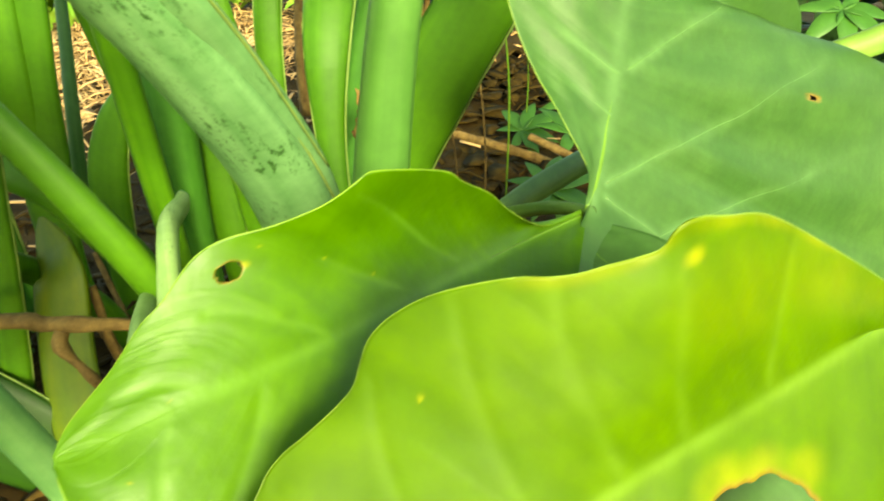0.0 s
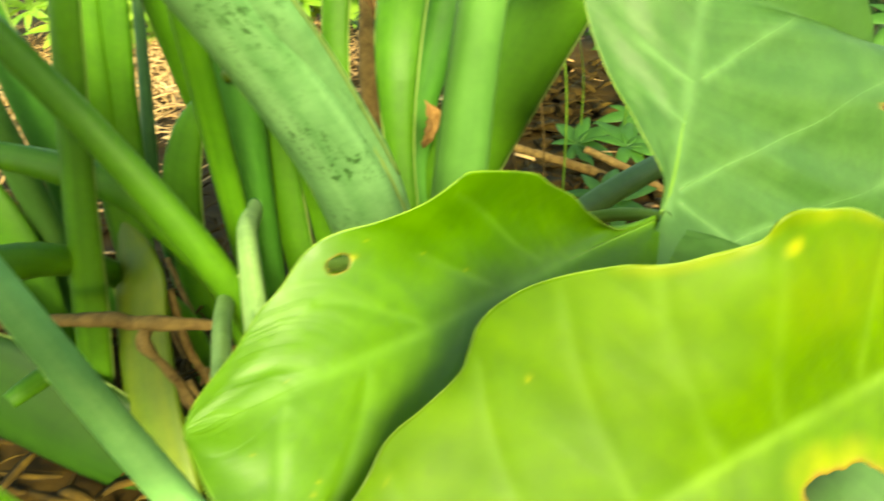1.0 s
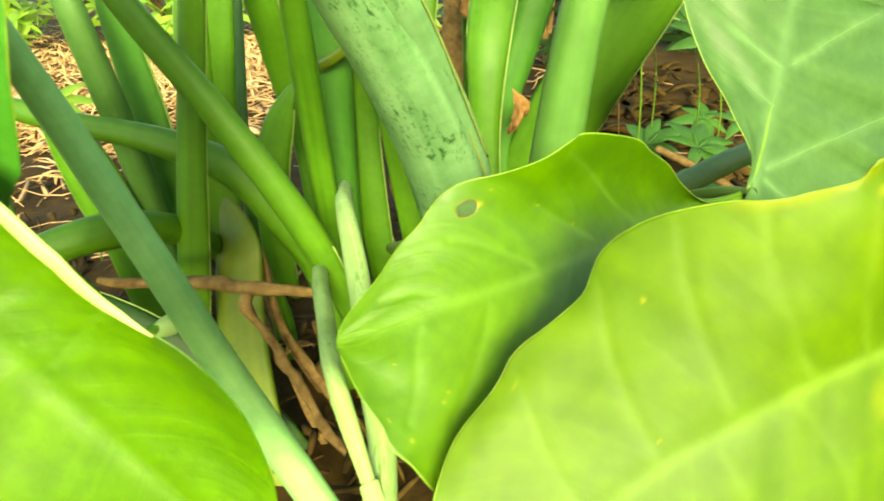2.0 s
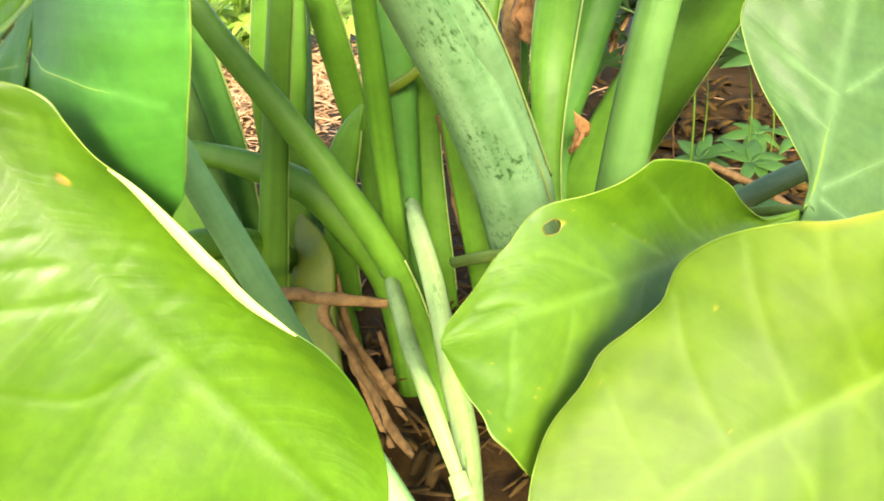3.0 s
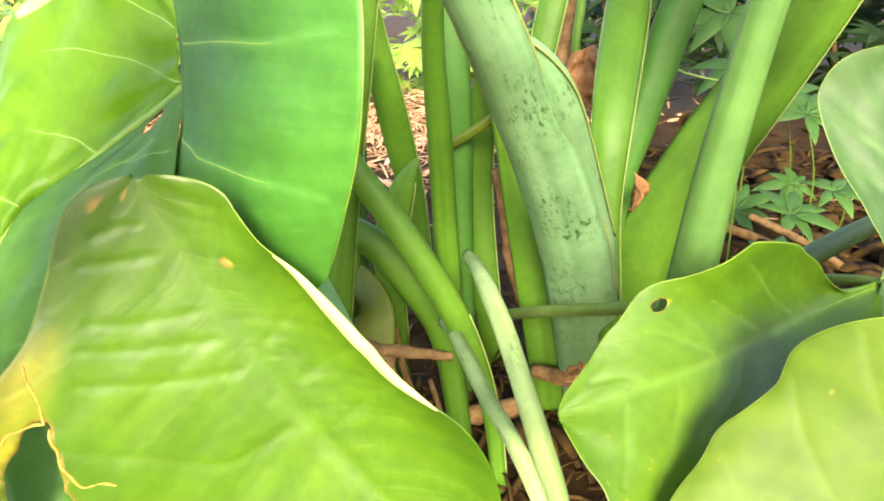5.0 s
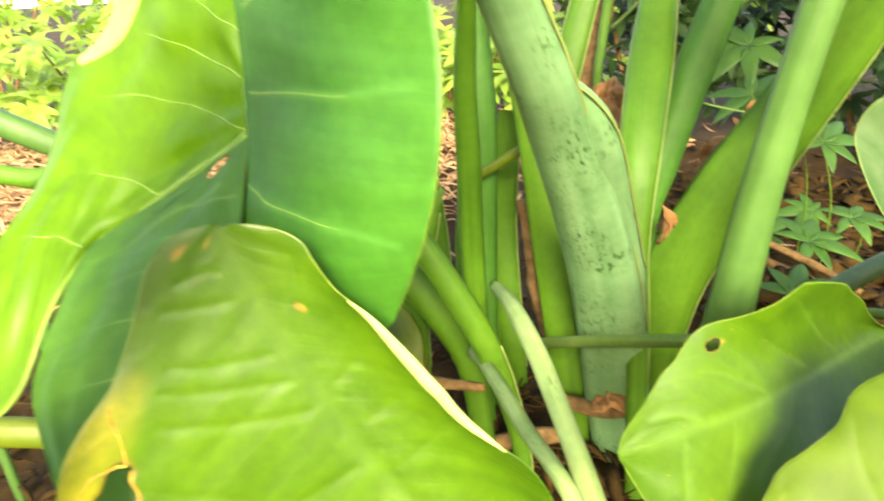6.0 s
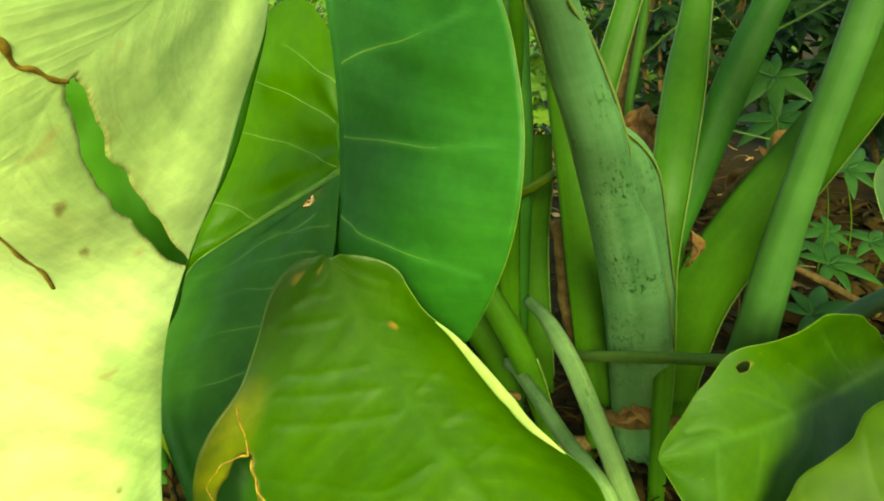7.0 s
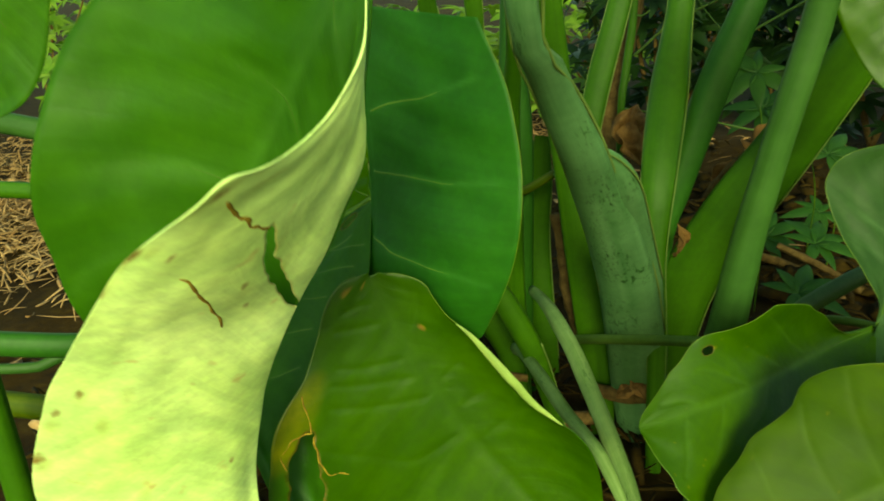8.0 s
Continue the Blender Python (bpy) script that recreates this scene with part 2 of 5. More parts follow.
def part(name, bm, mat, parent, label=""):
    """One bmesh as one mesh object under a thing or a part."""
    me = bpy.data.meshes.new(name)
    bm.to_mesh(me)
    bm.free()
    for m in (mat if isinstance(mat, (list, tuple)) else [mat]):
        me.materials.append(m)
    for f in me.polygons:
        f.use_smooth = True
    ob = new(name, me)
    ob.parent = parent
    return tagged(ob, label)


def curve(points, n):
    """n points evenly spread along a smooth curve through the control points (any number of columns)."""
    P = np.array(points, float)
    Q = np.vstack([2 * P[0] - P[1], P, 2 * P[-1] - P[-2]])
    out = []
    for i in range(1, len(Q) - 2):
        a, b, c, d = Q[i - 1:i + 3]
        for s in np.linspace(0, 1, 24, endpoint=False):
            out.append(0.5 * (2 * b + (c - a) * s + (2 * a - 5 * b + 4 * c - d) * s * s + (3 * b - a - 3 * c + d) * s ** 3))
    out = np.array(out + [P[-1]])
    at = np.concatenate([[0], np.cumsum(np.linalg.norm(np.diff(out[:, :3], axis=0), axis=1))])
    return np.array([np.interp(np.linspace(0, at[-1], n), at, out[:, k]) for k in range(out.shape[1])]).T


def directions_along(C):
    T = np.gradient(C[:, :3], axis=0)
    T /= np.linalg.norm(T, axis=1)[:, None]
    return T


def tube(bm, points, n=28, sides=14, flat=1.0, ridge=0.0, face=(0, -1, 0.2), wobble=0.0, cap=True, start=0.0):
    """A stalk through points (x, y, z, radius). flat: depth over width; ridge: height of long ridges; face: the way its broad side looks."""
    C = curve(points, n)
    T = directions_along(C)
    uv = bm.loops.layers.uv.verify()
    length = start + np.concatenate([[0], np.cumsum(np.linalg.norm(np.diff(C[:, :3], axis=0), axis=1))])
    rings = []
    for i in range(n):
        f = np.array(face, float)
        f = f - T[i] * (f @ T[i])
        f /= np.linalg.norm(f)
        s = np.cross(T[i], f)
        ring = []
        for k in range(sides):
            a = 2 * math.pi * k / sides
            r = C[i, 3] * (1 + ridge * math.cos(5 * a) + wobble * noise.noise(Vector((length[i] * 40, math.cos(a) * 1.5, math.sin(a) * 1.5 + C[0, 0] * 9))))
            ring.append(bm.verts.new(C[i, :3] + r * (math.cos(a) * s + math.sin(a) * f * flat)))
        rings.append(ring)
    for i in range(n - 1):
        for k in range(sides):
            q = bm.faces.new((rings[i][k], rings[i][(k + 1) % sides], rings[i + 1][(k + 1) % sides], rings[i + 1][k]))
            for lp, (du, dv) in zip(q.loops, ((0, 0), (1, 0), (1, 1), (0, 1))):
                lp[uv].uv = ((k + du) / sides * 0.25, length[i + dv])
    if cap:
        for ring in (rings[0][::-1], rings[-1]):
            bm.faces.new(ring)
    return C


def stalk(name, points, mat, label, category="leaf stalk", group="", flat=0.8, ridge=0.03, face=(0, -1, 0.2), margins=(), n=32, sides=18, root=True):
    """A leaf stalk with its body and the thin margins of its sheath; margins: (angle round the stalk, from, to) along its length."""
    ob = thing(name, label, category, group)
    if points[0][2] < points[-1][2]:
        points = points[::-1]
    x, y, z, r = points[-1]
    if root and z > 0.03:
        points = points + [(x + 0.3 * (x - points[-2][0]), y + 0.02, -0.02, r * 0.9)]
    C = curve(points, n)
    k = n // 2 if root else n - 1
    bm = bmesh.new()
    tube(bm, C[:k + 1], k + 1, sides, flat, ridge, face, cap=not root)
    part("petiole", bm, mat, ob)
    if root:
        bm = bmesh.new()
        low = C[k - 1:].copy()
        low[:, 3] *= 1.008
        tube(bm, low, n - k + 1, sides, flat, ridge, face, cap=False, start=float(np.linalg.norm(np.diff(C[:k + 1, :3], axis=0), axis=1).sum()))
        part("sheath", bm, mat, ob)
    else:
        bm = bmesh.new()
        axis, r = C[3, :3] - C[0, :3], C[3, 3]
        axis /= np.linalg.norm(axis)
        f = np.array(face, float)
        f -= axis * (f @ axis)
        f /= np.linalg.norm(f)
        s = np.cross(axis, f)
        rings = []
        for along, wide in ((2.2, 0.98), (1.0, 1.04), (0.1, 1.16), (-0.25, 1.10), (-0.20, 0.85), (0.35, 0.60), (0.8, 0.30)):
            ring = []
            for q in range(sides):
                t = 2 * math.pi * q / sides
                ragged = 1 + 0.10 * noise.noise(Vector((math.cos(t) * 1.7, math.sin(t) * 1.7, points[0][0] * 40 + along)))
                ring.append(bm.verts.new(C[0, :3] + axis * r * along + r * wide * ragged * (math.cos(t) * s + math.sin(t) * f * flat)))
            rings.append(ring)
        for lo, hi in zip(rings[:-1], rings[1:]):
            for q in range(sides):
                bm.faces.new((lo[q], lo[(q + 1) % sides], hi[(q + 1) % sides], hi[q]))
        bm.faces.new(rings[-1])
        part("cut_end", bm, STEM_WHITE, ob, "pale withered cut end")
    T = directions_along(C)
    for a, s0, s1, w in margins:
        bm = bmesh.new()
        row = []
        for i in range(int(s0 * (n - 1)), int(s1 * (n - 1)) + 1):
            f = np.array(face, float)
            f -= T[i] * (f @ T[i])
            f /= np.linalg.norm(f)
            s = np.cross(T[i], f)
            d = math.cos(radians(a)) * s + math.sin(radians(a)) * f * flat
            row.append((*(C[i, :3] + d * C[i, 3] * 1.0), 0.7 * w))
        tube(bm, row[::2] if len(row) > 6 else row, 24, 6, 1.0, 0, face)
        part("sheath_margin", bm, MARGIN, ob)
    return ob


class Blade:
    """A leaf blade spread between its two edges and its midrib; each a curve through a few points, from the stalk to the tip."""

    def __init__(self, rib, left, right, cup=0.05, ripple=0.004, veins=9, nu=110, nv=26, seed=0, relax=60, bow=False):
        R, L, G = curve(rib, nu), curve(left, nu), curve(right, nu)
        self.nu, self.nv, self.ripple, self.veins, self.seed = nu, nv, ripple, veins, seed
        v = np.linspace(-1, 1, 2 * nv + 1)
        w = np.abs(v)[None, :, None]
        E = np.where(v[None, :, None] < 0, L[:, None], G[:, None])
        P = R[:, None] * (1 - w) + E * w
        if bow:                               # no fold along the rib: one even bow from edge to edge
            b = v[None, :, None]
            P = L[:, None] * b * (b - 1) / 2 + R[:, None] * (1 - b * b) + G[:, None] * b * (b + 1) / 2
        N = self.normals(P)
        width = np.linalg.norm(E - R[:, None], axis=2, keepdims=True)
        P = P + N * cup * width * 4 * w * (1 - w)
        for _ in range(relax):                # the blade is taut: iron out folds, with its outline held
            P[1:-1, 1:-1] = 0.5 * P[1:-1, 1:-1] + 0.125 * (P[2:, 1:-1] + P[:-2, 1:-1] + P[1:-1, 2:] + P[1:-1, :-2])
        self.P, self.N = P, self.normals(P)
        self.R, self.width = P[:, nv], width[:, :, 0]
        self.H, self.pale = np.zeros(P.shape[:2]), np.zeros(P.shape[:2])
        mid = self.N[nu // 2, nv]
        self.up = 1.0 if mid @ np.array((0, -0.7, 0.7)) > 0 else -1.0

    def crease(self, courses, depth, spread):
        """Sink the blade along its veins, so that the tissue between them swells; depth and spread in metres."""
        for course in courses:
            way = curve([(u, v, 0.0) for u, v in course], 160)
            C = np.array([self.at(u, v) for u, v, _ in way])
            d2 = np.full(self.H.shape, 1e9)
            for k, c in enumerate(C):
                fade = 1.0 + 1.5 * (k / 159.0) ** 2
                d2 = np.minimum(d2, ((self.P - c) ** 2).sum(axis=2) * fade + 1e-9)
            self.H = np.minimum(self.H, -depth * np.exp(-d2 / spread ** 2))

    def lighten(self, courses, strength, spread):
        """Pale tissue that fades out on both sides of each course; spread in metres."""
        for course in courses:
            way = curve([(u, v, 0.0) for u, v in course], 160)
            for k, (u, v, _) in enumerate(way):
                d2 = ((self.P - self.at(u, v)) ** 2).sum(axis=2)
                self.pale = np.maximum(self.pale, strength * (1 - 0.5 * k / 159.0) * np.exp(-d2 / spread ** 2))

    @staticmethod
    def normals(P):
        N = np.cross(np.gradient(P, axis=1), np.gradient(P, axis=0))
        for _ in range(6):
            N[1:-1] = (N[2:] + N[:-2] + N[1:-1]) / 3
            N[:, 1:-1] = (N[:, 2:] + N[:, :-2] + N[:, 1:-1]) / 3
        return N / (np.linalg.norm(N, axis=2, keepdims=True) + 1e-12)

    def at(self, u, v, lift=0.0):
        """u: 0 at the stalk to 1 at the tip; v: -1 at the left edge, 0 on the rib, 1 at the right edge."""
        i, j = min(max(u, 0), 1) * (self.nu - 1), (min(max(v, -1), 1) + 1) * self.nv
        a, c = min(int(i), self.nu - 2), min(int(j), 2 * self.nv - 1)
        f, g = i - a, j - c
        p, n, width, sunk = ((X[a, c] * (1 - f) + X[a + 1, c] * f) * (1 - g) + (X[a, c + 1] * (1 - f) + X[a + 1, c + 1] * f) * g for X in (self.P, self.N, self.width, self.H))
        w = abs(v)
        h = self.ripple * width / 0.1 * math.sin(math.pi * w) * 0.5 * math.cos((u - 0.25 * w) * self.veins * 2 * math.pi)
        h += self.ripple * 2.0 * noise.noise(Vector((u * 5 + self.seed, v * 3, 0.3))) * (0.3 + w) * min(1.0, width / 0.05)
        return p + n * (h + lift + sunk * self.up)

    def mesh(self, holes=(), stains=(), tears=()):
        """holes: (u, v, radius in u, radius in v, brown rim; under 0: a brown mark that is no hole); stains: (u, v, radius in u, radius in v, strength)."""
        bm = bmesh.new()
        uv = bm.loops.layers.uv.verify()
        wear, stain = bm.verts.layers.float.new("wear"), bm.verts.layers.float.new("stain")
        pale = bm.verts.layers.float.new("pale")
        U = np.linspace(0, 1, self.nu)
        V = np.linspace(-1, 1, 2 * self.nv + 1)

        def reach(h, u, v):
            a = math.atan2((v - h[1]) / h[3], (u - h[0]) / h[2])
            edge = 1 + 0.35 * noise.noise(Vector((math.cos(a) * 1.6, math.sin(a) * 1.6, h[0] * 31)))
            return math.hypot((u - h[0]) / h[2], (v - h[1]) / h[3]) / edge

        near, pull = {}, {}
        where = np.array([[self.at(u, v) for v in V] for u in U])
        scorch = np.zeros(where.shape[:2])
        for course, half, rim in tears:       # ragged tears along a course; half its width and its brown rim, in metres
            way = curve([(u, v, 0.0) for u, v in course], 60)
            C = np.array([self.at(u, v) for u, v, _ in way])
            hw = np.array([half * (0.3 + 0.7 * math.sin(math.pi * (k + 0.5) / 60) ** 0.6) * (1 + 0.35 * noise.noise(Vector((k * 0.23, half * 900, 1.7)))) for k in range(60)])
            dist = np.stack([np.linalg.norm(where - c, axis=2) for c in C])
            k = np.argmin(dist / hw[:, None, None], axis=0)
            d, r = np.take_along_axis(dist, k[None], 0)[0], hw[k]
            scorch = np.maximum(scorch, np.clip(1 - (d - r) / rim, 0, 1))
            for i, j in zip(*np.nonzero(d < 3 * r)):
                near[i, j] = min(near.get((i, j), 9), d[i, j] / r[i, j])
                pull[i, j] = (C[k[i, j]], d[i, j] / r[i, j])
        grid = []
        for i, u in enumerate(U):
            row = []
            for j, v in enumerate(V):
                w = float(scorch[i, j])
                for k, h in enumerate(holes):
                    if abs(u - h[0]) > 4 * h[2] or abs(v - h[1]) > 4 * h[3]:
                        continue
                    d = reach(h, u, v)
                    w = max(w, 1 - max(0.0, d - 1) / abs(h[4]))
                    if h[4] < 0:
                        continue
                    near[i, j] = min(near.get((i, j), 9), d)
                vert = bm.verts.new(where[i, j])
                vert[wear] = max(0.0, min(1.0, w))
                vert[pale] = float(self.pale[i, j])
                vert[stain] = max([0.0] + [(q[4] if len(q) > 4 else 0.9) * max(0.0, 1 - ((u - q[0]) / q[2]) ** 2 - ((v - q[1]) / q[3]) ** 2) ** 1.5 for q in stains])
                row.append(vert)
            grid.append(row)
        for i in range(self.nu - 1):
            for j in range(2 * self.nv):
                quad = ((i, j), (i + 1, j), (i + 1, j + 1), (i, j + 1))
                if near and sum(near.get(q, 9) for q in quad) / 4 < 1:
                    continue
                f = bm.faces.new([grid[a][b] for a, b in quad])
                for lp, (a, b) in zip(f.loops, quad):
                    lp[uv].uv = (U[a], V[b])
        for i, j in near:                     # draw the ragged rim onto the outline of the nearest hole
            vert = grid[i][j]
            if not vert.link_faces or len(vert.link_faces) > 3 or not (0 < i < self.nu - 1 and 0 < j < 2 * self.nv):
                continue
            if (i, j) in pull:
                c, d = pull[i, j]
                if 0.35 < d < 2.5:
                    vert.co = Vector(c) + (vert.co - Vector(c)) / d
                continue
            h = min((q for q in holes if q[4] > 0), key=lambda q: abs(reach(q, U[i], V[j]) - 1))
            d = reach(h, U[i], V[j])
            if 0.4 < d < 2.2:
                vert.co = self.at(h[0] + (U[i] - h[0]) / d, h[1] + (V[j] - h[1]) / d)
        for vert in [x for x in bm.verts if not x.link_faces]:
            bm.verts.remove(vert)
        return bm

    def vein(self, path, radius, lift=0.0, sides=8, flat=0.9):
        """A vein along a course of (u, v) over the blade, standing out on both faces and thinning to its end."""
        bm = bmesh.new()
        way = curve([(u, v, 0.0) for u, v in path], 30)
        pts = [(*self.at(u, v, lift), radius * (1 - 0.7 * k / 29) + 0.00015) for k, (u, v, _) in enumerate(way)]
        tube(bm, pts, 60, sides, flat, 0, tuple(self.N[self.nu // 2, self.nv]))
        return bm


def scorch_line(blade, course, radius, parent):
    """A thin brown dead line along a course over a blade, uneven in width."""
    bm = bmesh.new()
    way = curve([(u, v, 0.0) for u, v in course], 40)
    tube(bm, [(*blade.at(u, v), radius * (1 + 0.7 * noise.noise(Vector((k * 0.37, radius * 5000, 0.5))))) for k, (u, v, _) in enumerate(way)], 80, 7, 0.8, 0, tuple(blade.N[blade.nu // 2, blade.nv]), 0.25)
    return part("dead_edge", bm, SCORCH, parent, "brown dead edge")


def leaf_blade(parent, blade, mat, vein_mat, holes=(), stains=(), side=1, rib=0.0022, lateral=0.0009, us=(), sides=(-1, 1), sweep=0.16, reach=0.92, rib_to=0.97, veins=(), name="blade", label="", tears=(), sunk=0.0, margins=(), thickness=0.0006, pale=None, soft=(), raised=0.9):
    """A blade with its midrib and lateral veins as parts; side: which face the veins stand out on; veins: their courses over the blade."""
    courses = [[(u + sweep * w ** 1.5, s * w * reach) for w in np.linspace(0, 1, 9)] for s in sides for u in us] + list(veins)
    if sunk:
        blade.crease([[(k / 12, 0.0) for k in range(13)]], sunk * 1.6, 0.009)
        blade.crease(courses, sunk * 0.8, 0.0042)
    if pale:                                  # strength and spread along the rib, then along the veins
        blade.lighten(list(soft) or [[(k / 12, 0.0) for k in range(13)]], pale[0], pale[1])
        blade.lighten(courses, pale[2], pale[3])
    body = part(name, blade.mesh(holes, stains, tears), mat, parent, label)
    thick = body.modifiers.new("thickness", "SOLIDIFY")
    thick.thickness, thick.offset = thickness, 0.0
    lift = side * 0.0001
    if rib:
        part("midrib", blade.vein([(rib_to * k / 10, 0.0) for k in range(11)], rib, lift, flat=0.35), vein_mat, body)
    for v, u0, u1 in margins:
        bm = bmesh.new()
        tube(bm, [(*blade.at(u, v), 0.00035) for u in np.linspace(u0, u1, 60)], 160, 6)
        part("margin", bm, LEAF_EDGE, body)
    for path in courses:
        part("vein", blade.vein(path, lateral, lift, flat=raised), vein_mat, body)
    return body


# ---- ground and distance ----
def ground_sheet():
    bm = bmesh.new()
    ticks = [-400, -60, -12, -5] + list(np.linspace(-3, 3, 61)) + [5, 12, 60, 400]
    grid = []
    for y in ticks:
        row = []
        for x in ticks:
            h = 0.03 * noise.noise(Vector((x * 1.7, y * 1.7, 0))) + 0.012 * noise.noise(Vector((x * 7, y * 7, 4))) if max(abs(x), abs(y)) < 6 else 0.0
            row.append(bm.verts.new((x, y + 1, h)))
        grid.append(row)
    for i in range(len(ticks) - 1):
        for j in range(len(ticks) - 1):
            bm.faces.new((grid[i][j], grid[i][j + 1], grid[i + 1][j + 1], grid[i + 1][j]))
    ob = part("ground", bm, SOIL, None)
    return tagged(ob, "brown earth strewn with dry litter under the plants", "ground", kind="structure")


ground_sheet()

# ---- leaf blades in front ----
right_leaf = thing("elephant_ear_leaf", "large yellow-green elephant ear leaf with a brown-rimmed hole", "leaf", "elephant ear leaves")
b = Blade(rib=[(0.202, 0.240, 0.489), (0.148, 0.202, 0.486), (0.095, 0.167, 0.482), (0.072, 0.153, 0.481), (0.055, 0.145, 0.475), (0.026, 0.134, 0.461), (-0.003, 0.124, 0.444), (-0.030, 0.112, 0.425), (-0.060, 0.095, 0.402), (-0.085, 0.080, 0.380)],
          left=[(0.255, 0.250, 0.445), (0.206, 0.230, 0.481), (0.169, 0.215, 0.510), (0.131, 0.200, 0.536), (0.102, 0.180, 0.556), (0.083, 0.165, 0.563), (0.069, 0.155, 0.567), (0.063, 0.153, 0.564), (0.059, 0.154, 0.557), (0.047, 0.153, 0.554), (0.032, 0.154, 0.549), (0.020, 0.156, 0.548), (0.004, 0.160, 0.543), (-0.010, 0.163, 0.537), (-0.020, 0.165, 0.530), (-0.029, 0.166, 0.521), (-0.033, 0.164, 0.512), (-0.036, 0.161, 0.503), (-0.043, 0.159, 0.495), (-0.054, 0.155, 0.486), (-0.065, 0.151, 0.477), (-0.073, 0.142, 0.464), (-0.087, 0.128, 0.450), (-0.093, 0.116, 0.439), (-0.096, 0.100, 0.425), (-0.095, 0.085, 0.400), (-0.087, 0.080, 0.382)],
          right=[(0.200, 0.225, 0.470), (0.200, 0.190, 0.420), (0.150, 0.150, 0.385), (0.090, 0.110, 0.360), (0.030, 0.085, 0.350), (-0.030, 0.075, 0.355), (-0.082, 0.079, 0.378)],
          cup=-0.03, ripple=0.0008, veins=6, nu=300, nv=70, seed=1, relax=200)
leaf_blade(right_leaf, b, LEAF_YELLOW, VEIN_DIM, tears=[([(0.418, 0.230), (0.392, 0.270), (0.362, 0.320), (0.335, 0.400), (0.315, 0.480)], 0.0085, 0.0030)],
           stains=[(*p, 0.05, 0.12, 0.5) for p in [(0.400, 0.180), (0.355, 0.230), (0.310, 0.330)]] + [(0.389, -0.66, 0.10, 0.35, 0.14), (0.260, -0.80, 0.14, 0.35, 0.20), (0.443, -0.886, 0.012, 0.05, 0.8)] + [(u, -1.0, 0.05, 0.07, 0.5) for u in (0.30, 0.36, 0.42, 0.48, 0.52)] + [(*p, 0.0045, 0.014) for p in [(0.779, -0.886), (0.638, -0.705), (0.678, -0.114)]],
           side=1, lateral=0.0002, rib=0.0010, sunk=0.0005, pale=(0.9, 0.0032, 0.3, 0.0022), raised=0.4, margins=[(-1, 0.05, 0.97)],
           veins=[[(0.497, -0.020), (0.517, -0.364), (0.530, -0.705), (0.530, -0.932)], [(0.591, -0.020), (0.597, -0.409), (0.597, -0.705), (0.591, -0.932)], [(0.685, 0.000), (0.691, -0.341), (0.685, -0.682), (0.671, -0.909)], [(0.423, -0.020), (0.443, -0.364), (0.450, -0.705), (0.456, -0.955)], [(0.300, -0.020), (0.320, -0.360), (0.330, -0.700), (0.330, -0.930)], [(0.790, -0.020), (0.790, -0.360), (0.780, -0.700), (0.770, -0.930)], [(0.520, 0.020), (0.500, 0.250), (0.500, 0.500)], [(0.620, 0.020), (0.610, 0.250), (0.620, 0.500)]])

middle_leaf = thing("elephant_ear_leaf", "broad bright green elephant ear leaf with an insect hole", "leaf", "elephant ear leaves")
b = Blade(rib=[(0.085, 0.404, 0.453), (0.046, 0.369, 0.453), (0.021, 0.335, 0.459), (-0.023, 0.274, 0.469), (-0.062, 0.225, 0.475), (-0.100, 0.190, 0.477), (-0.123, 0.174, 0.473), (-0.149, 0.163, 0.469)],
          left=[(0.083, 0.404, 0.455), (0.056, 0.381, 0.456), (0.033, 0.352, 0.479), (0.019, 0.329, 0.501), (0.004, 0.306, 0.518), (-0.004, 0.294, 0.528), (-0.020, 0.274, 0.537), (-0.037, 0.259, 0.542), (-0.044, 0.255, 0.538), (-0.057, 0.246, 0.532), (-0.076, 0.235, 0.528), (-0.095, 0.227, 0.526), (-0.107, 0.221, 0.520), (-0.117, 0.210, 0.508), (-0.125, 0.203, 0.501), (-0.134, 0.191, 0.489), (-0.146, 0.175, 0.477), (-0.150, 0.165, 0.470)],
          right=[(0.084, 0.390, 0.450), (0.062, 0.300, 0.440), (0.030, 0.205, 0.425), (-0.020, 0.150, 0.412), (-0.068, 0.132, 0.402), (-0.092, 0.130, 0.408), (-0.100, 0.129, 0.416), (-0.109, 0.130, 0.428), (-0.118, 0.131, 0.436), (-0.123, 0.136, 0.444), (-0.133, 0.143, 0.453), (-0.142, 0.153, 0.462), (-0.148, 0.161, 0.468)],
          cup=0.0, ripple=0.0007, veins=7, nu=320, nv=84, bow=True, seed=2, relax=600)
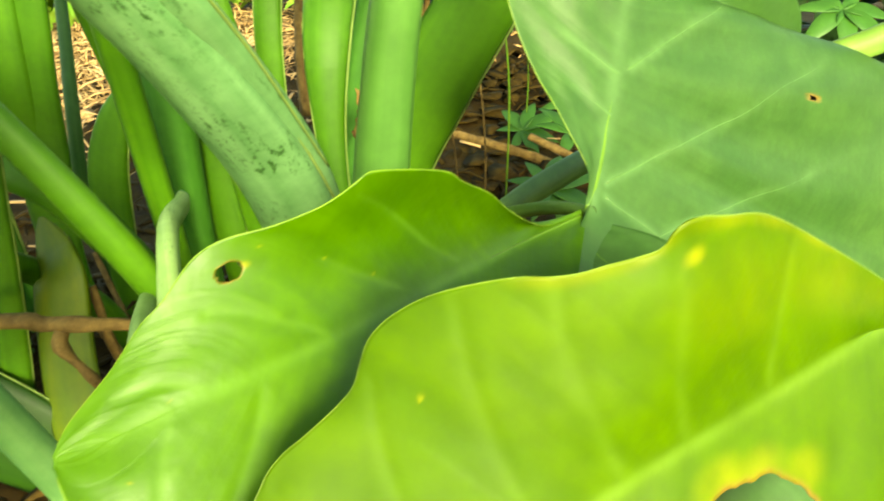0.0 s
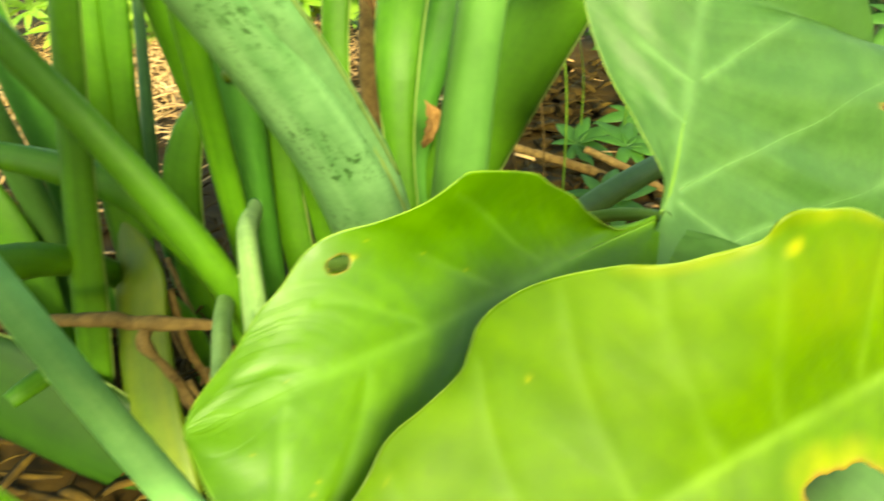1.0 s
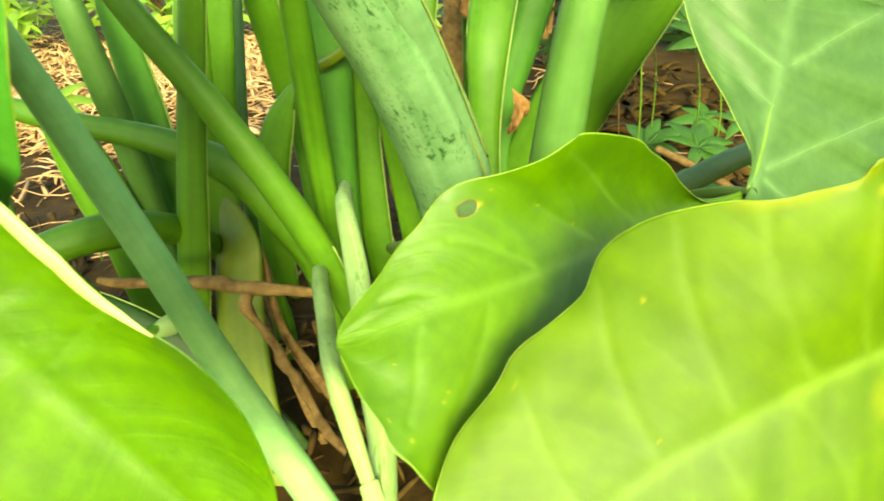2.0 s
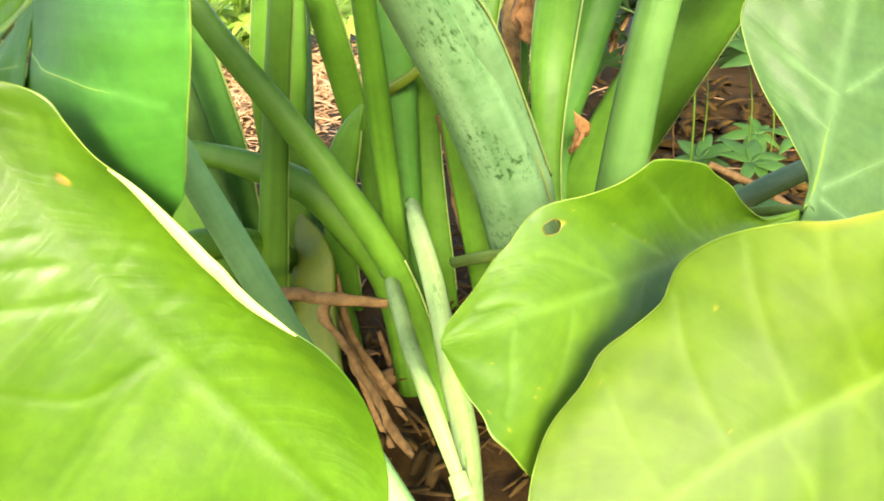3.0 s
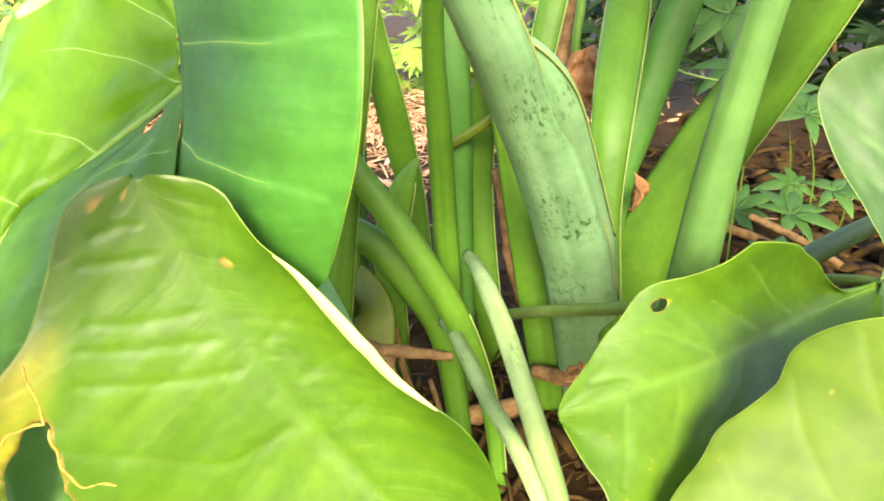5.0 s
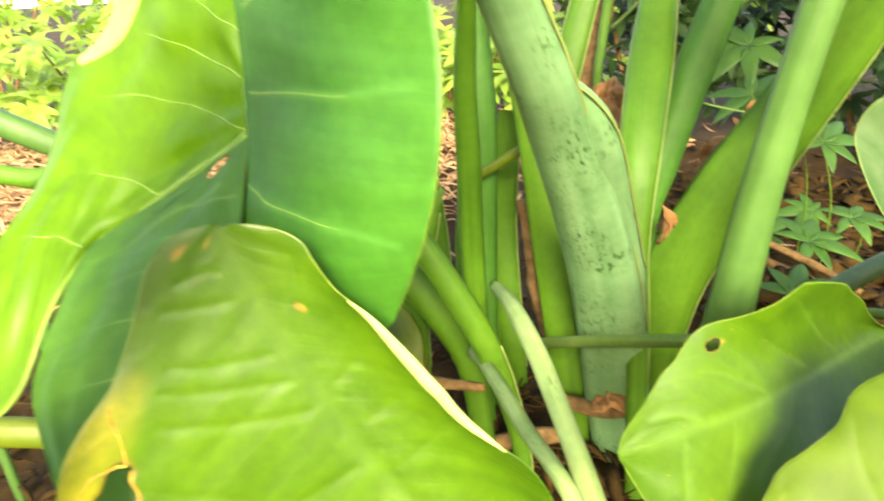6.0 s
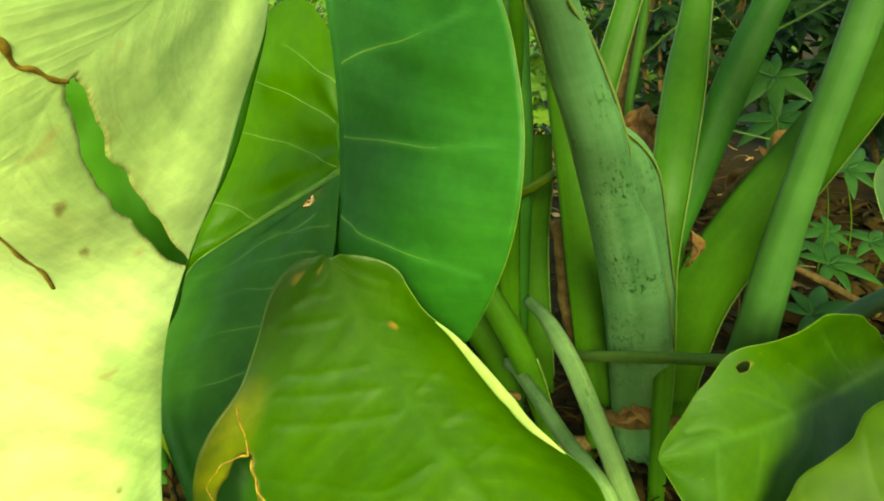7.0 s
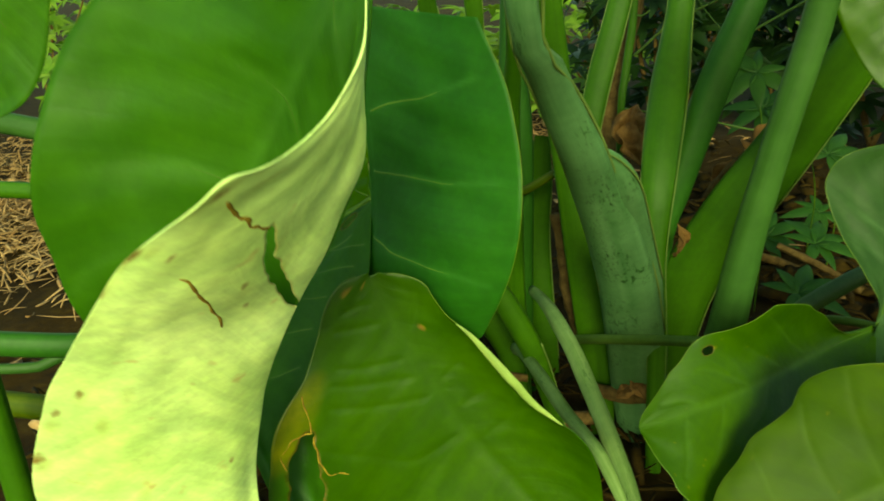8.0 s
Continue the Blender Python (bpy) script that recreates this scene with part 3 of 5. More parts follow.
leaf_blade(middle_leaf, b, LEAF_FRESH, VEIN_DIM, tears=[([(0.768, -0.790), (0.758, -0.800), (0.748, -0.775), (0.746, -0.745), (0.756, -0.720), (0.768, -0.745)], 0.0026, 0.0010)],
           stains=[(0.738, -0.745, 0.012, 0.05)] + [(*p, 0.0045, 0.014) for p in [(0.639, -0.533), (0.562, -0.267), (0.872, -0.100), (0.909, 0.500), (0.895, 0.917), (0.822, 0.583), (0.826, 0.640), (0.858, 0.900), (0.708, -0.850)]],
           side=1, lateral=0.0003, rib=0.0013, sunk=0.0006, pale=(0.8, 0.0034, 0.45, 0.0018), raised=0.4, margins=[(-1, 0.08, 0.99), (1, 0.3, 0.99)],
           veins=[[(0.370, -0.133), (0.452, -0.400), (0.516, -0.667), (0.571, -0.900)], [(0.498, -0.050), (0.543, -0.183), (0.594, -0.333), (0.644, -0.550)], [(0.653, -0.017), (0.699, -0.167), (0.735, -0.267), (0.804, -0.567)], [(0.813, 0.017), (0.854, -0.150), (0.890, -0.350), (0.927, -0.567)], [(0.575, -0.017), (0.612, 0.217), (0.667, 0.333), (0.721, 0.433)], [(0.758, 0.017), (0.767, 0.250), (0.785, 0.467), (0.808, 0.717)], [(0.872, 0.000), (0.877, 0.367), (0.868, 0.650), (0.868, 0.833)]])
b = Blade(rib=[(0.088, 0.404, 0.456), (0.096, 0.420, 0.478), (0.105, 0.440, 0.518), (0.116, 0.470, 0.578), (0.119, 0.480, 0.608), (0.117, 0.480, 0.634)],
          left=[(0.086, 0.404, 0.461), (0.086, 0.405, 0.484), (0.070, 0.415, 0.514), (0.053, 0.430, 0.540), (0.037, 0.445, 0.576), (0.035, 0.455, 0.602), (0.056, 0.460, 0.627), (0.117, 0.480, 0.636)],
          right=[(0.085, 0.400, 0.450), (0.062, 0.365, 0.443), (0.089, 0.360, 0.415), (0.184, 0.420, 0.357), (0.295, 0.500, 0.320), (0.482, 0.620, 0.270), (0.564, 0.680, 0.350), (0.444, 0.650, 0.467), (0.347, 0.620, 0.505), (0.301, 0.600, 0.515), (0.282, 0.580, 0.549), (0.243, 0.550, 0.595), (0.172, 0.510, 0.629), (0.117, 0.480, 0.637)],
          cup=0.02, ripple=0.0014, veins=6, nu=200, nv=56, seed=3)
GREY_RIB = [(0.005, 0.065), (0.070, -0.083), (0.144, -0.054), (0.258, -0.054), (0.374, -0.048), (0.536, -0.054), (0.700, -0.042), (0.782, -0.042), (0.861, -0.048)]
leaf_blade(middle_leaf, b, LEAF_GREY, VEIN_SOFT, side=1, rib=0.0, lateral=0.0009, pale=(0.9, 0.0060, 0.8, 0.0034), soft=[GREY_RIB], raised=0.35, margins=[(-1, 0.1, 0.95)], tears=[([(0.575, 0.369), (0.575, 0.375), (0.576, 0.387), (0.578, 0.393), (0.583, 0.405)], 0.0026, 0.0005)],
           veins=[[(0.137, 0.077), (0.241, 0.137), (0.335, 0.161), (0.430, 0.185), (0.497, 0.220), (0.578, 0.310), (0.675, 0.548)], [(0.119, 0.488), (0.214, 0.429), (0.313, 0.417), (0.400, 0.399), (0.466, 0.423), (0.509, 0.476), (0.543, 0.565)], [(0.491, -0.012), (0.563, 0.042), (0.630, 0.101), (0.690, 0.179), (0.776, 0.363)], [(0.469, -0.042), (0.489, -0.244), (0.513, -0.476), (0.529, -0.589), (0.546, -0.690)], [(0.330, -0.036), (0.343, -0.208), (0.362, -0.417), (0.379, -0.583), (0.395, -0.732)], [(0.112, 0.137), (0.157, 0.351), (0.184, 0.530), (0.246, 0.643), (0.305, 0.744)]])
part("midrib", b.vein(GREY_RIB, 0.0034, -0.0004, flat=0.3), VEIN_DIM, middle_leaf)

corner_leaf = thing("elephant_ear_leaf", "green elephant ear leaf with rolled pale margin and torn edge", "leaf", "elephant ear leaves")
b = Blade(rib=[(-0.347, 0.104, 0.625), (-0.337, 0.109, 0.590), (-0.320, 0.116, 0.550), (-0.300, 0.122, 0.503), (-0.275, 0.128, 0.462), (-0.248, 0.129, 0.428), (-0.214, 0.128, 0.387), (-0.195, 0.126, 0.350)],
          left=[(-0.348, 0.103, 0.628), (-0.357, 0.097, 0.627), (-0.366, 0.089, 0.624), (-0.375, 0.079, 0.611), (-0.382, 0.070, 0.586), (-0.388, 0.062, 0.567), (-0.392, 0.055, 0.556), (-0.402, 0.040, 0.540), (-0.408, 0.030, 0.524), (-0.411, 0.025, 0.503), (-0.412, 0.020, 0.460), (-0.385, 0.050, 0.400), (-0.310, 0.100, 0.345), (-0.250, 0.120, 0.325), (-0.198, 0.126, 0.346)],
          right=[(-0.342, 0.106, 0.627), (-0.328, 0.112, 0.624), (-0.316, 0.114, 0.620), (-0.308, 0.115, 0.614), (-0.303, 0.115, 0.604), (-0.293, 0.115, 0.589), (-0.277, 0.115, 0.576), (-0.262, 0.114, 0.559), (-0.245, 0.113, 0.538), (-0.229, 0.113, 0.519), (-0.211, 0.112, 0.506), (-0.196, 0.113, 0.494), (-0.186, 0.115, 0.479), (-0.180, 0.122, 0.456), (-0.177, 0.128, 0.428), (-0.176, 0.131, 0.400), (-0.180, 0.130, 0.370), (-0.193, 0.126, 0.349)],
          cup=0.0, ripple=0.0004, veins=9, nu=240, nv=70, bow=True, seed=4, relax=300)
leaf_blade(corner_leaf, b, LEAF_MID, VEIN_DARK, side=-1, lateral=0.0003, rib=0.0, sunk=0.0007, pale=(0.12, 0.0030, 0.15, 0.0016), raised=0.4, margins=[(-1, 0.02, 0.62), (1, 0.02, 0.3)],
           holes=[(*p, 0.006, 0.020, -1.8) for p in [(0.180, 0.314), (0.029, -0.586), (0.050, -0.886)]],
           tears=[([(0.314, -0.829), (0.326, -0.843), (0.339, -0.843), (0.364, -0.857), (0.389, -0.857), (0.418, -0.871), (0.452, -0.900), (0.485, -0.929), (0.523, -0.986)], 0.0125, 0.002)],
           stains=[(*p, 0.06, 0.18) for p in [(0.264, -0.943), (0.301, -0.957), (0.238, -0.929)]] + [(*p, 0.013, 0.045) for p in [(0.180, 0.343), (0.029, -0.586), (0.054, -0.871)]],
           veins=[[(0.247, 0.071), (0.238, -0.157), (0.230, -0.343), (0.218, -0.529), (0.201, -0.714)], [(0.130, 0.086), (0.126, -0.186), (0.126, -0.443), (0.126, -0.643), (0.126, -0.814)], [(0.368, 0.086), (0.360, -0.114), (0.343, -0.286), (0.314, -0.500), (0.280, -0.714)], [(0.498, 0.071), (0.502, -0.200), (0.494, -0.400), (0.418, -0.571), (0.351, -0.771)], [(0.176, 0.129), (0.159, 0.271), (0.138, 0.457), (0.121, 0.614), (0.105, 0.786)], [(0.339, 0.071), (0.318, 0.257), (0.301, 0.514), (0.297, 0.714), (0.297, 0.886)], [(0.544, 0.057), (0.527, 0.257), (0.502, 0.529), (0.494, 0.771), (0.490, 0.943)], [(0.067, 0.100), (0.054, 0.114), (0.042, 0.157), (0.029, -0.243), (0.029, -0.671)], [(0.079, 0.114), (0.075, -0.214), (0.075, -0.486), (0.084, -0.629), (0.092, -0.743)], [(0.314, 0.071), (0.297, -0.129), (0.280, -0.300), (0.259, -0.514), (0.234, -0.729)], [(0.427, 0.114), (0.414, 0.386), (0.402, 0.857), (0.402, 0.914), (0.402, 0.971)]])
for way in ([(0.226, -0.943), (0.247, -0.900), (0.268, -0.857), (0.289, -0.829), (0.310, -0.814)], [(0.310, -0.814), (0.305, -0.843), (0.305, -0.886), (0.305, -0.914), (0.314, -0.929), (0.318, -0.943), (0.326, -0.957), (0.339, -0.943), (0.351, -0.929)], [(0.318, -0.800), (0.331, -0.800), (0.347, -0.786), (0.360, -0.786), (0.368, -0.786), (0.385, -0.771), (0.406, -0.757), (0.414, -0.714), (0.427, -0.686)]):
    scorch_line(b, way, 0.0007, corner_leaf)
rolled = [tuple(b.at(u, 0.99) + np.array((0.001, -0.002, 0.0))) + (0.0036 * math.sin(math.pi * min(1.0, max(0.0, (u - 0.21) / 0.32))) + 0.0006,) for u in np.linspace(0.21, 0.53, 16)]
bm = bmesh.new()
tube(bm, rolled, 40, 8, 0.45, 0.0, (-0.4, -0.8, 0.4))
part("rolled_margin", bm, LEAF_ROLL, corner_leaf, "pale rolled margin")

# One leaf in three greens: how light falls on each lobe is coloured in.
hanging_leaf = thing("elephant_ear_leaf", "hanging blue-green elephant ear leaf with pale raised veins", "leaf", "elephant ear leaves")
b = Blade(rib=[(-0.402, 0.250, 0.816), (-0.391, 0.235, 0.770), (-0.384, 0.225, 0.712), (-0.382, 0.215, 0.657), (-0.379, 0.195, 0.620), (-0.388, 0.190, 0.593), (-0.389, 0.195, 0.524), (-0.348, 0.200, 0.476)],
          left=[(-0.404, 0.251, 0.816), (-0.393, 0.236, 0.770), (-0.386, 0.226, 0.712), (-0.384, 0.216, 0.656), (-0.381, 0.196, 0.619), (-0.391, 0.191, 0.592), (-0.392, 0.196, 0.522), (-0.351, 0.201, 0.474)],
          right=[(-0.267, 0.160, 0.803), (-0.250, 0.150, 0.767), (-0.241, 0.140, 0.740), (-0.235, 0.135, 0.704), (-0.235, 0.126, 0.667), (-0.242, 0.126, 0.629), (-0.254, 0.133, 0.597), (-0.274, 0.148, 0.556)],
          cup=-0.05, ripple=0.001, veins=6, nu=120, nv=40, seed=5)
leaf_blade(hanging_leaf, b, LEAF_BLUE, VEIN, side=1, rib=0.0, lateral=0.0009, pale=(0.3, 0.003, 0.9, 0.0022), raised=0.7, margins=[(1, 0.05, 0.95)],
           veins=[[(0.395, -0.008), (0.406, 0.192), (0.415, 0.325), (0.429, 0.467), (0.443, 0.592), (0.448, 0.750), (0.454, 0.892)], [(0.255, 0.042), (0.246, 0.142), (0.238, 0.225), (0.230, 0.383), (0.224, 0.525), (0.199, 0.708), (0.174, 0.867)], [(0.555, -0.025), (0.577, 0.117), (0.602, 0.217), (0.630, 0.383), (0.658, 0.517), (0.700, 0.717), (0.751, 0.900)]])
part("midrib", b.vein([(0.09 * k, 0.0) for k in range(11)], 0.0015, 0.0010), VEIN, hanging_leaf)
b = Blade(rib=[(-0.387, 0.222, 0.674), (-0.439, 0.245, 0.668), (-0.487, 0.250, 0.648), (-0.528, 0.240, 0.621), (-0.561, 0.210, 0.587), (-0.587, 0.160, 0.538)],
          left=[(-0.383, 0.226, 0.698), (-0.386, 0.232, 0.725), (-0.396, 0.240, 0.752), (-0.431, 0.260, 0.774), (-0.480, 0.280, 0.749), (-0.513, 0.285, 0.712), (-0.559, 0.285, 0.694), (-0.576, 0.280, 0.669), (-0.579, 0.270, 0.641), (-0.588, 0.250, 0.606), (-0.591, 0.220, 0.584), (-0.598, 0.170, 0.550), (-0.597, 0.150, 0.508)],
          right=[(-0.384, 0.216, 0.651), (-0.406, 0.222, 0.637), (-0.457, 0.226, 0.608), (-0.493, 0.220, 0.587), (-0.516, 0.205, 0.571), (-0.527, 0.175, 0.543), (-0.529, 0.150, 0.517), (-0.543, 0.135, 0.486), (-0.584, 0.130, 0.459)],
          cup=-0.03, ripple=0.003, veins=5, seed=6)
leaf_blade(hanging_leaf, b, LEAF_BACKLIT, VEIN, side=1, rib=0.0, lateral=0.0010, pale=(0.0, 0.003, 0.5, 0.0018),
           veins=[[(0.006, 0.872), (0.083, 0.397), (0.171, 0.128), (0.269, -0.038), (0.361, -0.244), (0.443, -0.449), (0.511, -0.628)], [(0.009, -0.346), (0.104, -0.282), (0.183, -0.333), (0.263, -0.449), (0.346, -0.679)], [(0.281, 1.000), (0.330, 0.782), (0.385, 0.551), (0.471, 0.282), (0.557, 0.000)], [(0.508, 0.910), (0.575, 0.628), (0.642, 0.372), (0.728, 0.128), (0.795, -0.218)], [(0.040, -0.859), (0.092, -0.679), (0.138, -0.641), (0.177, -0.654), (0.217, -0.705)]])
part("midrib", b.vein([(k / 10, 0.995) for k in range(11)], 0.0034, 0.0008), VEIN, hanging_leaf)
b = Blade(rib=[(-0.384, 0.214, 0.648), (-0.405, 0.200, 0.620), (-0.429, 0.175, 0.586), (-0.444, 0.150, 0.550), (-0.450, 0.120, 0.519), (-0.446, 0.090, 0.492), (-0.433, 0.070, 0.466), (-0.414, 0.055, 0.439), (-0.397, 0.045, 0.409)],
          left=[(-0.386, 0.216, 0.648), (-0.454, 0.222, 0.608), (-0.497, 0.210, 0.582), (-0.512, 0.195, 0.568), (-0.513, 0.150, 0.534), (-0.500, 0.115, 0.514), (-0.478, 0.090, 0.496), (-0.456, 0.070, 0.478), (-0.434, 0.055, 0.448), (-0.405, 0.045, 0.411)],
          right=[(-0.383, 0.213, 0.646), (-0.378, 0.180, 0.604), (-0.380, 0.160, 0.564), (-0.389, 0.140, 0.524), (-0.397, 0.120, 0.488), (-0.396, 0.100, 0.459), (-0.394, 0.075, 0.428), (-0.395, 0.050, 0.408)],
          cup=-0.03, ripple=0.002, veins=6, nu=200, nv=50, seed=9)
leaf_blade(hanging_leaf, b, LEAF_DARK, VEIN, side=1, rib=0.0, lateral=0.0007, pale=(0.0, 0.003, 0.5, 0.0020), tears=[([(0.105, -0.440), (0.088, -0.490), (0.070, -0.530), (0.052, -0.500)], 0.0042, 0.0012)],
           veins=[[(0.110, 0.179), (0.196, -0.321), (0.281, -0.551), (0.333, -0.692), (0.379, -0.859), (0.437, -0.859), (0.495, -0.923)], [(0.131, 0.795), (0.150, 0.244), (0.177, -0.205), (0.214, -0.500), (0.248, -0.756)], [(0.202, 0.641), (0.223, 0.192), (0.257, -0.179), (0.297, -0.359), (0.336, -0.526)], [(0.303, 0.321), (0.315, 0.090), (0.330, -0.128), (0.358, -0.282), (0.385, -0.449)], [(0.398, 0.269), (0.410, 0.077), (0.428, -0.090), (0.456, -0.269), (0.483, -0.462)], [(0.511, 0.282), (0.520, 0.179), (0.532, 0.064), (0.557, -0.154), (0.590, -0.423)]])

bm = bmesh.new()
tube(bm, [(-0.494, 0.280, 0.776, 0.0118), (-0.493, 0.280, 0.746, 0.0132), (-0.505, 0.282, 0.720, 0.0127), (-0.529, 0.284, 0.702, 0.0084), (-0.554, 0.285, 0.693, 0.0030)], 30, 10, 0.4)
part("rolled_margin", bm, LEAF_ROLL, hanging_leaf, "pale curled margin")

fold_leaf = thing("elephant_ear_leaf", "folded elephant ear leaf, pale yellow and cracked before dark green", "leaf", "elephant ear leaves")
FOLD_LINE = [(-0.241, -0.125, 0.834), (-0.240, -0.142, 0.806), (-0.245, -0.132, 0.786), (-0.253, -0.120, 0.769), (-0.266, -0.112, 0.750), (-0.280, -0.105, 0.728), (-0.296, -0.098, 0.708), (-0.310, -0.091, 0.689), (-0.322, -0.084, 0.671), (-0.337, -0.071, 0.649), (-0.360, -0.050, 0.610), (-0.390, -0.025, 0.540), (-0.410, -0.005, 0.440)]
b = Blade(rib=[(-0.241, -0.126, 0.834), (-0.238, -0.150, 0.804), (-0.254, -0.152, 0.778), (-0.270, -0.166, 0.762), (-0.297, -0.158, 0.735), (-0.335, -0.128, 0.694), (-0.390, -0.085, 0.600), (-0.425, -0.050, 0.500), (-0.430, -0.012, 0.437)],
          left=[(-0.241, -0.127, 0.835), (-0.234, -0.152, 0.818), (-0.237, -0.160, 0.808), (-0.243, -0.167, 0.798), (-0.250, -0.179, 0.791), (-0.254, -0.192, 0.789), (-0.259, -0.203, 0.789), (-0.270, -0.205, 0.781), (-0.296, -0.195, 0.766), (-0.323, -0.180, 0.749), (-0.354, -0.165, 0.722), (-0.385, -0.150, 0.695), (-0.423, -0.135, 0.656), (-0.475, -0.110, 0.576), (-0.490, -0.070, 0.490), (-0.440, -0.015, 0.436)],
          right=FOLD_LINE,
          cup=0.0, ripple=0.0008, veins=7, nu=300, nv=90, bow=True, seed=7)
leaf_blade(fold_leaf, b, LEAF_PALE_SUNLIT, VEIN_DIM, side=1, rib=0.0,
           holes=[(*p, 0.0035, 0.014, -1.6) for p in [(0.274, 0.211), (0.328, 0.367), (0.171, -0.933), (0.328, -1.000), (0.502, -0.811), (0.535, -0.922), (0.692, 0.489), (0.237, -0.700)]] + [(*p, 0.006, 0.02, -1.2) for p in [(0.268, -1.000), (0.254, -0.989), (0.612, -0.978)]],
           tears=[([(0.194, 0.022), (0.207, 0.144), (0.224, 0.256), (0.234, 0.300), (0.244, 0.344), (0.261, 0.456), (0.281, 0.544), (0.294, 0.622), (0.318, 0.733), (0.341, 0.844), (0.361, 0.989)], 0.0031, 0.0012)],
           stains=[(*p, 0.022, 0.07, 0.4) for p in [(0.171, -0.944), (0.151, -0.722), (0.221, 0.344), (0.261, 0.556), (0.291, 0.256), (0.237, -0.889), (0.254, -0.989), (0.281, -1.000), (0.318, -1.000), (0.505, -0.800), (0.495, -0.500), (0.555, -0.622), (0.559, -0.933), (0.625, -0.944), (0.706, -0.356)]])
for way in ([(0.174, -0.789), (0.177, -0.700), (0.181, -0.567), (0.184, -0.456), (0.184, -0.367), (0.191, -0.244), (0.191, -0.167), (0.194, -0.056), (0.194, 0.011)], [(0.264, -0.456), (0.264, -0.367), (0.278, -0.244), (0.294, -0.133), (0.308, -0.033), (0.331, 0.056), (0.348, 0.144), (0.361, 0.178), (0.371, 0.200)]):
    scorch_line(b, way, 0.0009, fold_leaf)
b = Blade(rib=[(-0.242, -0.108, 0.846), (-0.268, -0.104, 0.825), (-0.300, -0.085, 0.784), (-0.335, -0.075, 0.742), (-0.378, -0.072, 0.701), (-0.425, -0.065, 0.645)],
          left=[(-0.244, -0.090, 0.851), (-0.294, -0.080, 0.870), (-0.348, -0.080, 0.862), (-0.389, -0.085, 0.831), (-0.407, -0.090, 0.808), (-0.421, -0.100, 0.775), (-0.432, -0.100, 0.744), (-0.436, -0.092, 0.715), (-0.440, -0.082, 0.680), (-0.434, -0.066, 0.640)],
          right=[(x, y + 0.004, z) for x, y, z in FOLD_LINE[:9]] + [(-0.356, -0.058, 0.640), (-0.415, -0.062, 0.634)],
          cup=0.015, ripple=0.002, veins=7, seed=8)
# The half behind the flap has its shade put into the green.
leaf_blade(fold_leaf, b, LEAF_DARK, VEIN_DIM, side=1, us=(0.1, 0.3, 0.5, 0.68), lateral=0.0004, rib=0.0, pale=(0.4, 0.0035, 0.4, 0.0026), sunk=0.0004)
bm = bmesh.new()
tube(bm, [(-0.20, -0.10, 0.855, 0.007), (-0.28, -0.10, 0.95, 0.009), (-0.52, -0.05, 0.98, 0.011), (-0.85, 0.10, 0.70, 0.014), (-1.0, 0.20, 0.30, 0.018), (-1.05, 0.22, -0.02, 0.022)], 40, 12)
part("petiole", bm, STEM_GREEN, fold_leaf)

corner_blade = thing("elephant_ear_leaf", "green elephant ear leaf hanging beside a pale stalk", "leaf", "elephant ear leaves")
b = Blade(rib=[(0.080, 0.420, 0.854), (0.076, 0.410, 0.799), (0.075, 0.400, 0.751), (0.084, 0.395, 0.712), (0.100, 0.390, 0.681)],
          left=[(0.044, 0.420, 0.861), (0.014, 0.410, 0.827), (0.011, 0.405, 0.789), (0.019, 0.400, 0.764), (0.033, 0.400, 0.738), (0.049, 0.395, 0.715), (0.065, 0.390, 0.700), (0.098, 0.390, 0.680)],
          right=[(0.118, 0.430, 0.851), (0.160, 0.430, 0.802), (0.166, 0.420, 0.745), (0.152, 0.410, 0.707), (0.102, 0.390, 0.680)],
          cup=0.03, ripple=0.0015, veins=5, nu=60, nv=14, seed=31)
leaf_blade(corner_blade, b, LEAF_FRESH, VEIN_DIM, us=(0.2, 0.45, 0.7), rib=0.0016, lateral=0.0007)
bm = bmesh.new()
tube(bm, [(*b.R[0], 0.006), (*(b.R[0] + np.array((0.10, 0.06, 0.06))), 0.008), (*(b.R[0] + np.array((0.28, 0.16, -0.10))), 0.011), (*(b.R[0] + np.array((0.36, 0.22, -0.45))), 0.015), (b.R[0][0] + 0.38, b.R[0][1] + 0.24, -0.02, 0.02)], 40, 12)
part("petiole", bm, STEM_GREEN, corner_blade)

back_blade = thing("elephant_ear_leaf", "dark green elephant ear leaf behind the folded one", "leaf", "elephant ear leaves")
b = Blade(rib=[(-0.542, 0.040, 0.910), (-0.570, 0.050, 0.874), (-0.595, 0.050, 0.834), (-0.614, 0.050, 0.797), (-0.625, 0.050, 0.753)],
          left=[(-0.580, 0.040, 0.914), (-0.641, 0.040, 0.880), (-0.668, 0.040, 0.831), (-0.659, 0.045, 0.784), (-0.629, 0.050, 0.751)],
          right=[(-0.524, 0.050, 0.906), (-0.519, 0.055, 0.870), (-0.537, 0.060, 0.830), (-0.552, 0.060, 0.797), (-0.571, 0.055, 0.771), (-0.598, 0.050, 0.759), (-0.623, 0.050, 0.751)],
          cup=0.03, ripple=0.0015, veins=5, nu=60, nv=14, seed=32)
leaf_blade(back_blade, b, LEAF_DARK, VEIN_DIM, us=(0.2, 0.45, 0.7), rib=0.0014, lateral=0.0006)
bm = bmesh.new()
tube(bm, [(*b.R[0], 0.006), (*(b.R[0] + np.array((-0.10, 0.05, 0.05))), 0.008), (*(b.R[0] + np.array((-0.30, 0.15, -0.15))), 0.012), (b.R[0][0] - 0.40, b.R[0][1] + 0.2, -0.02, 0.02)], 40, 12)
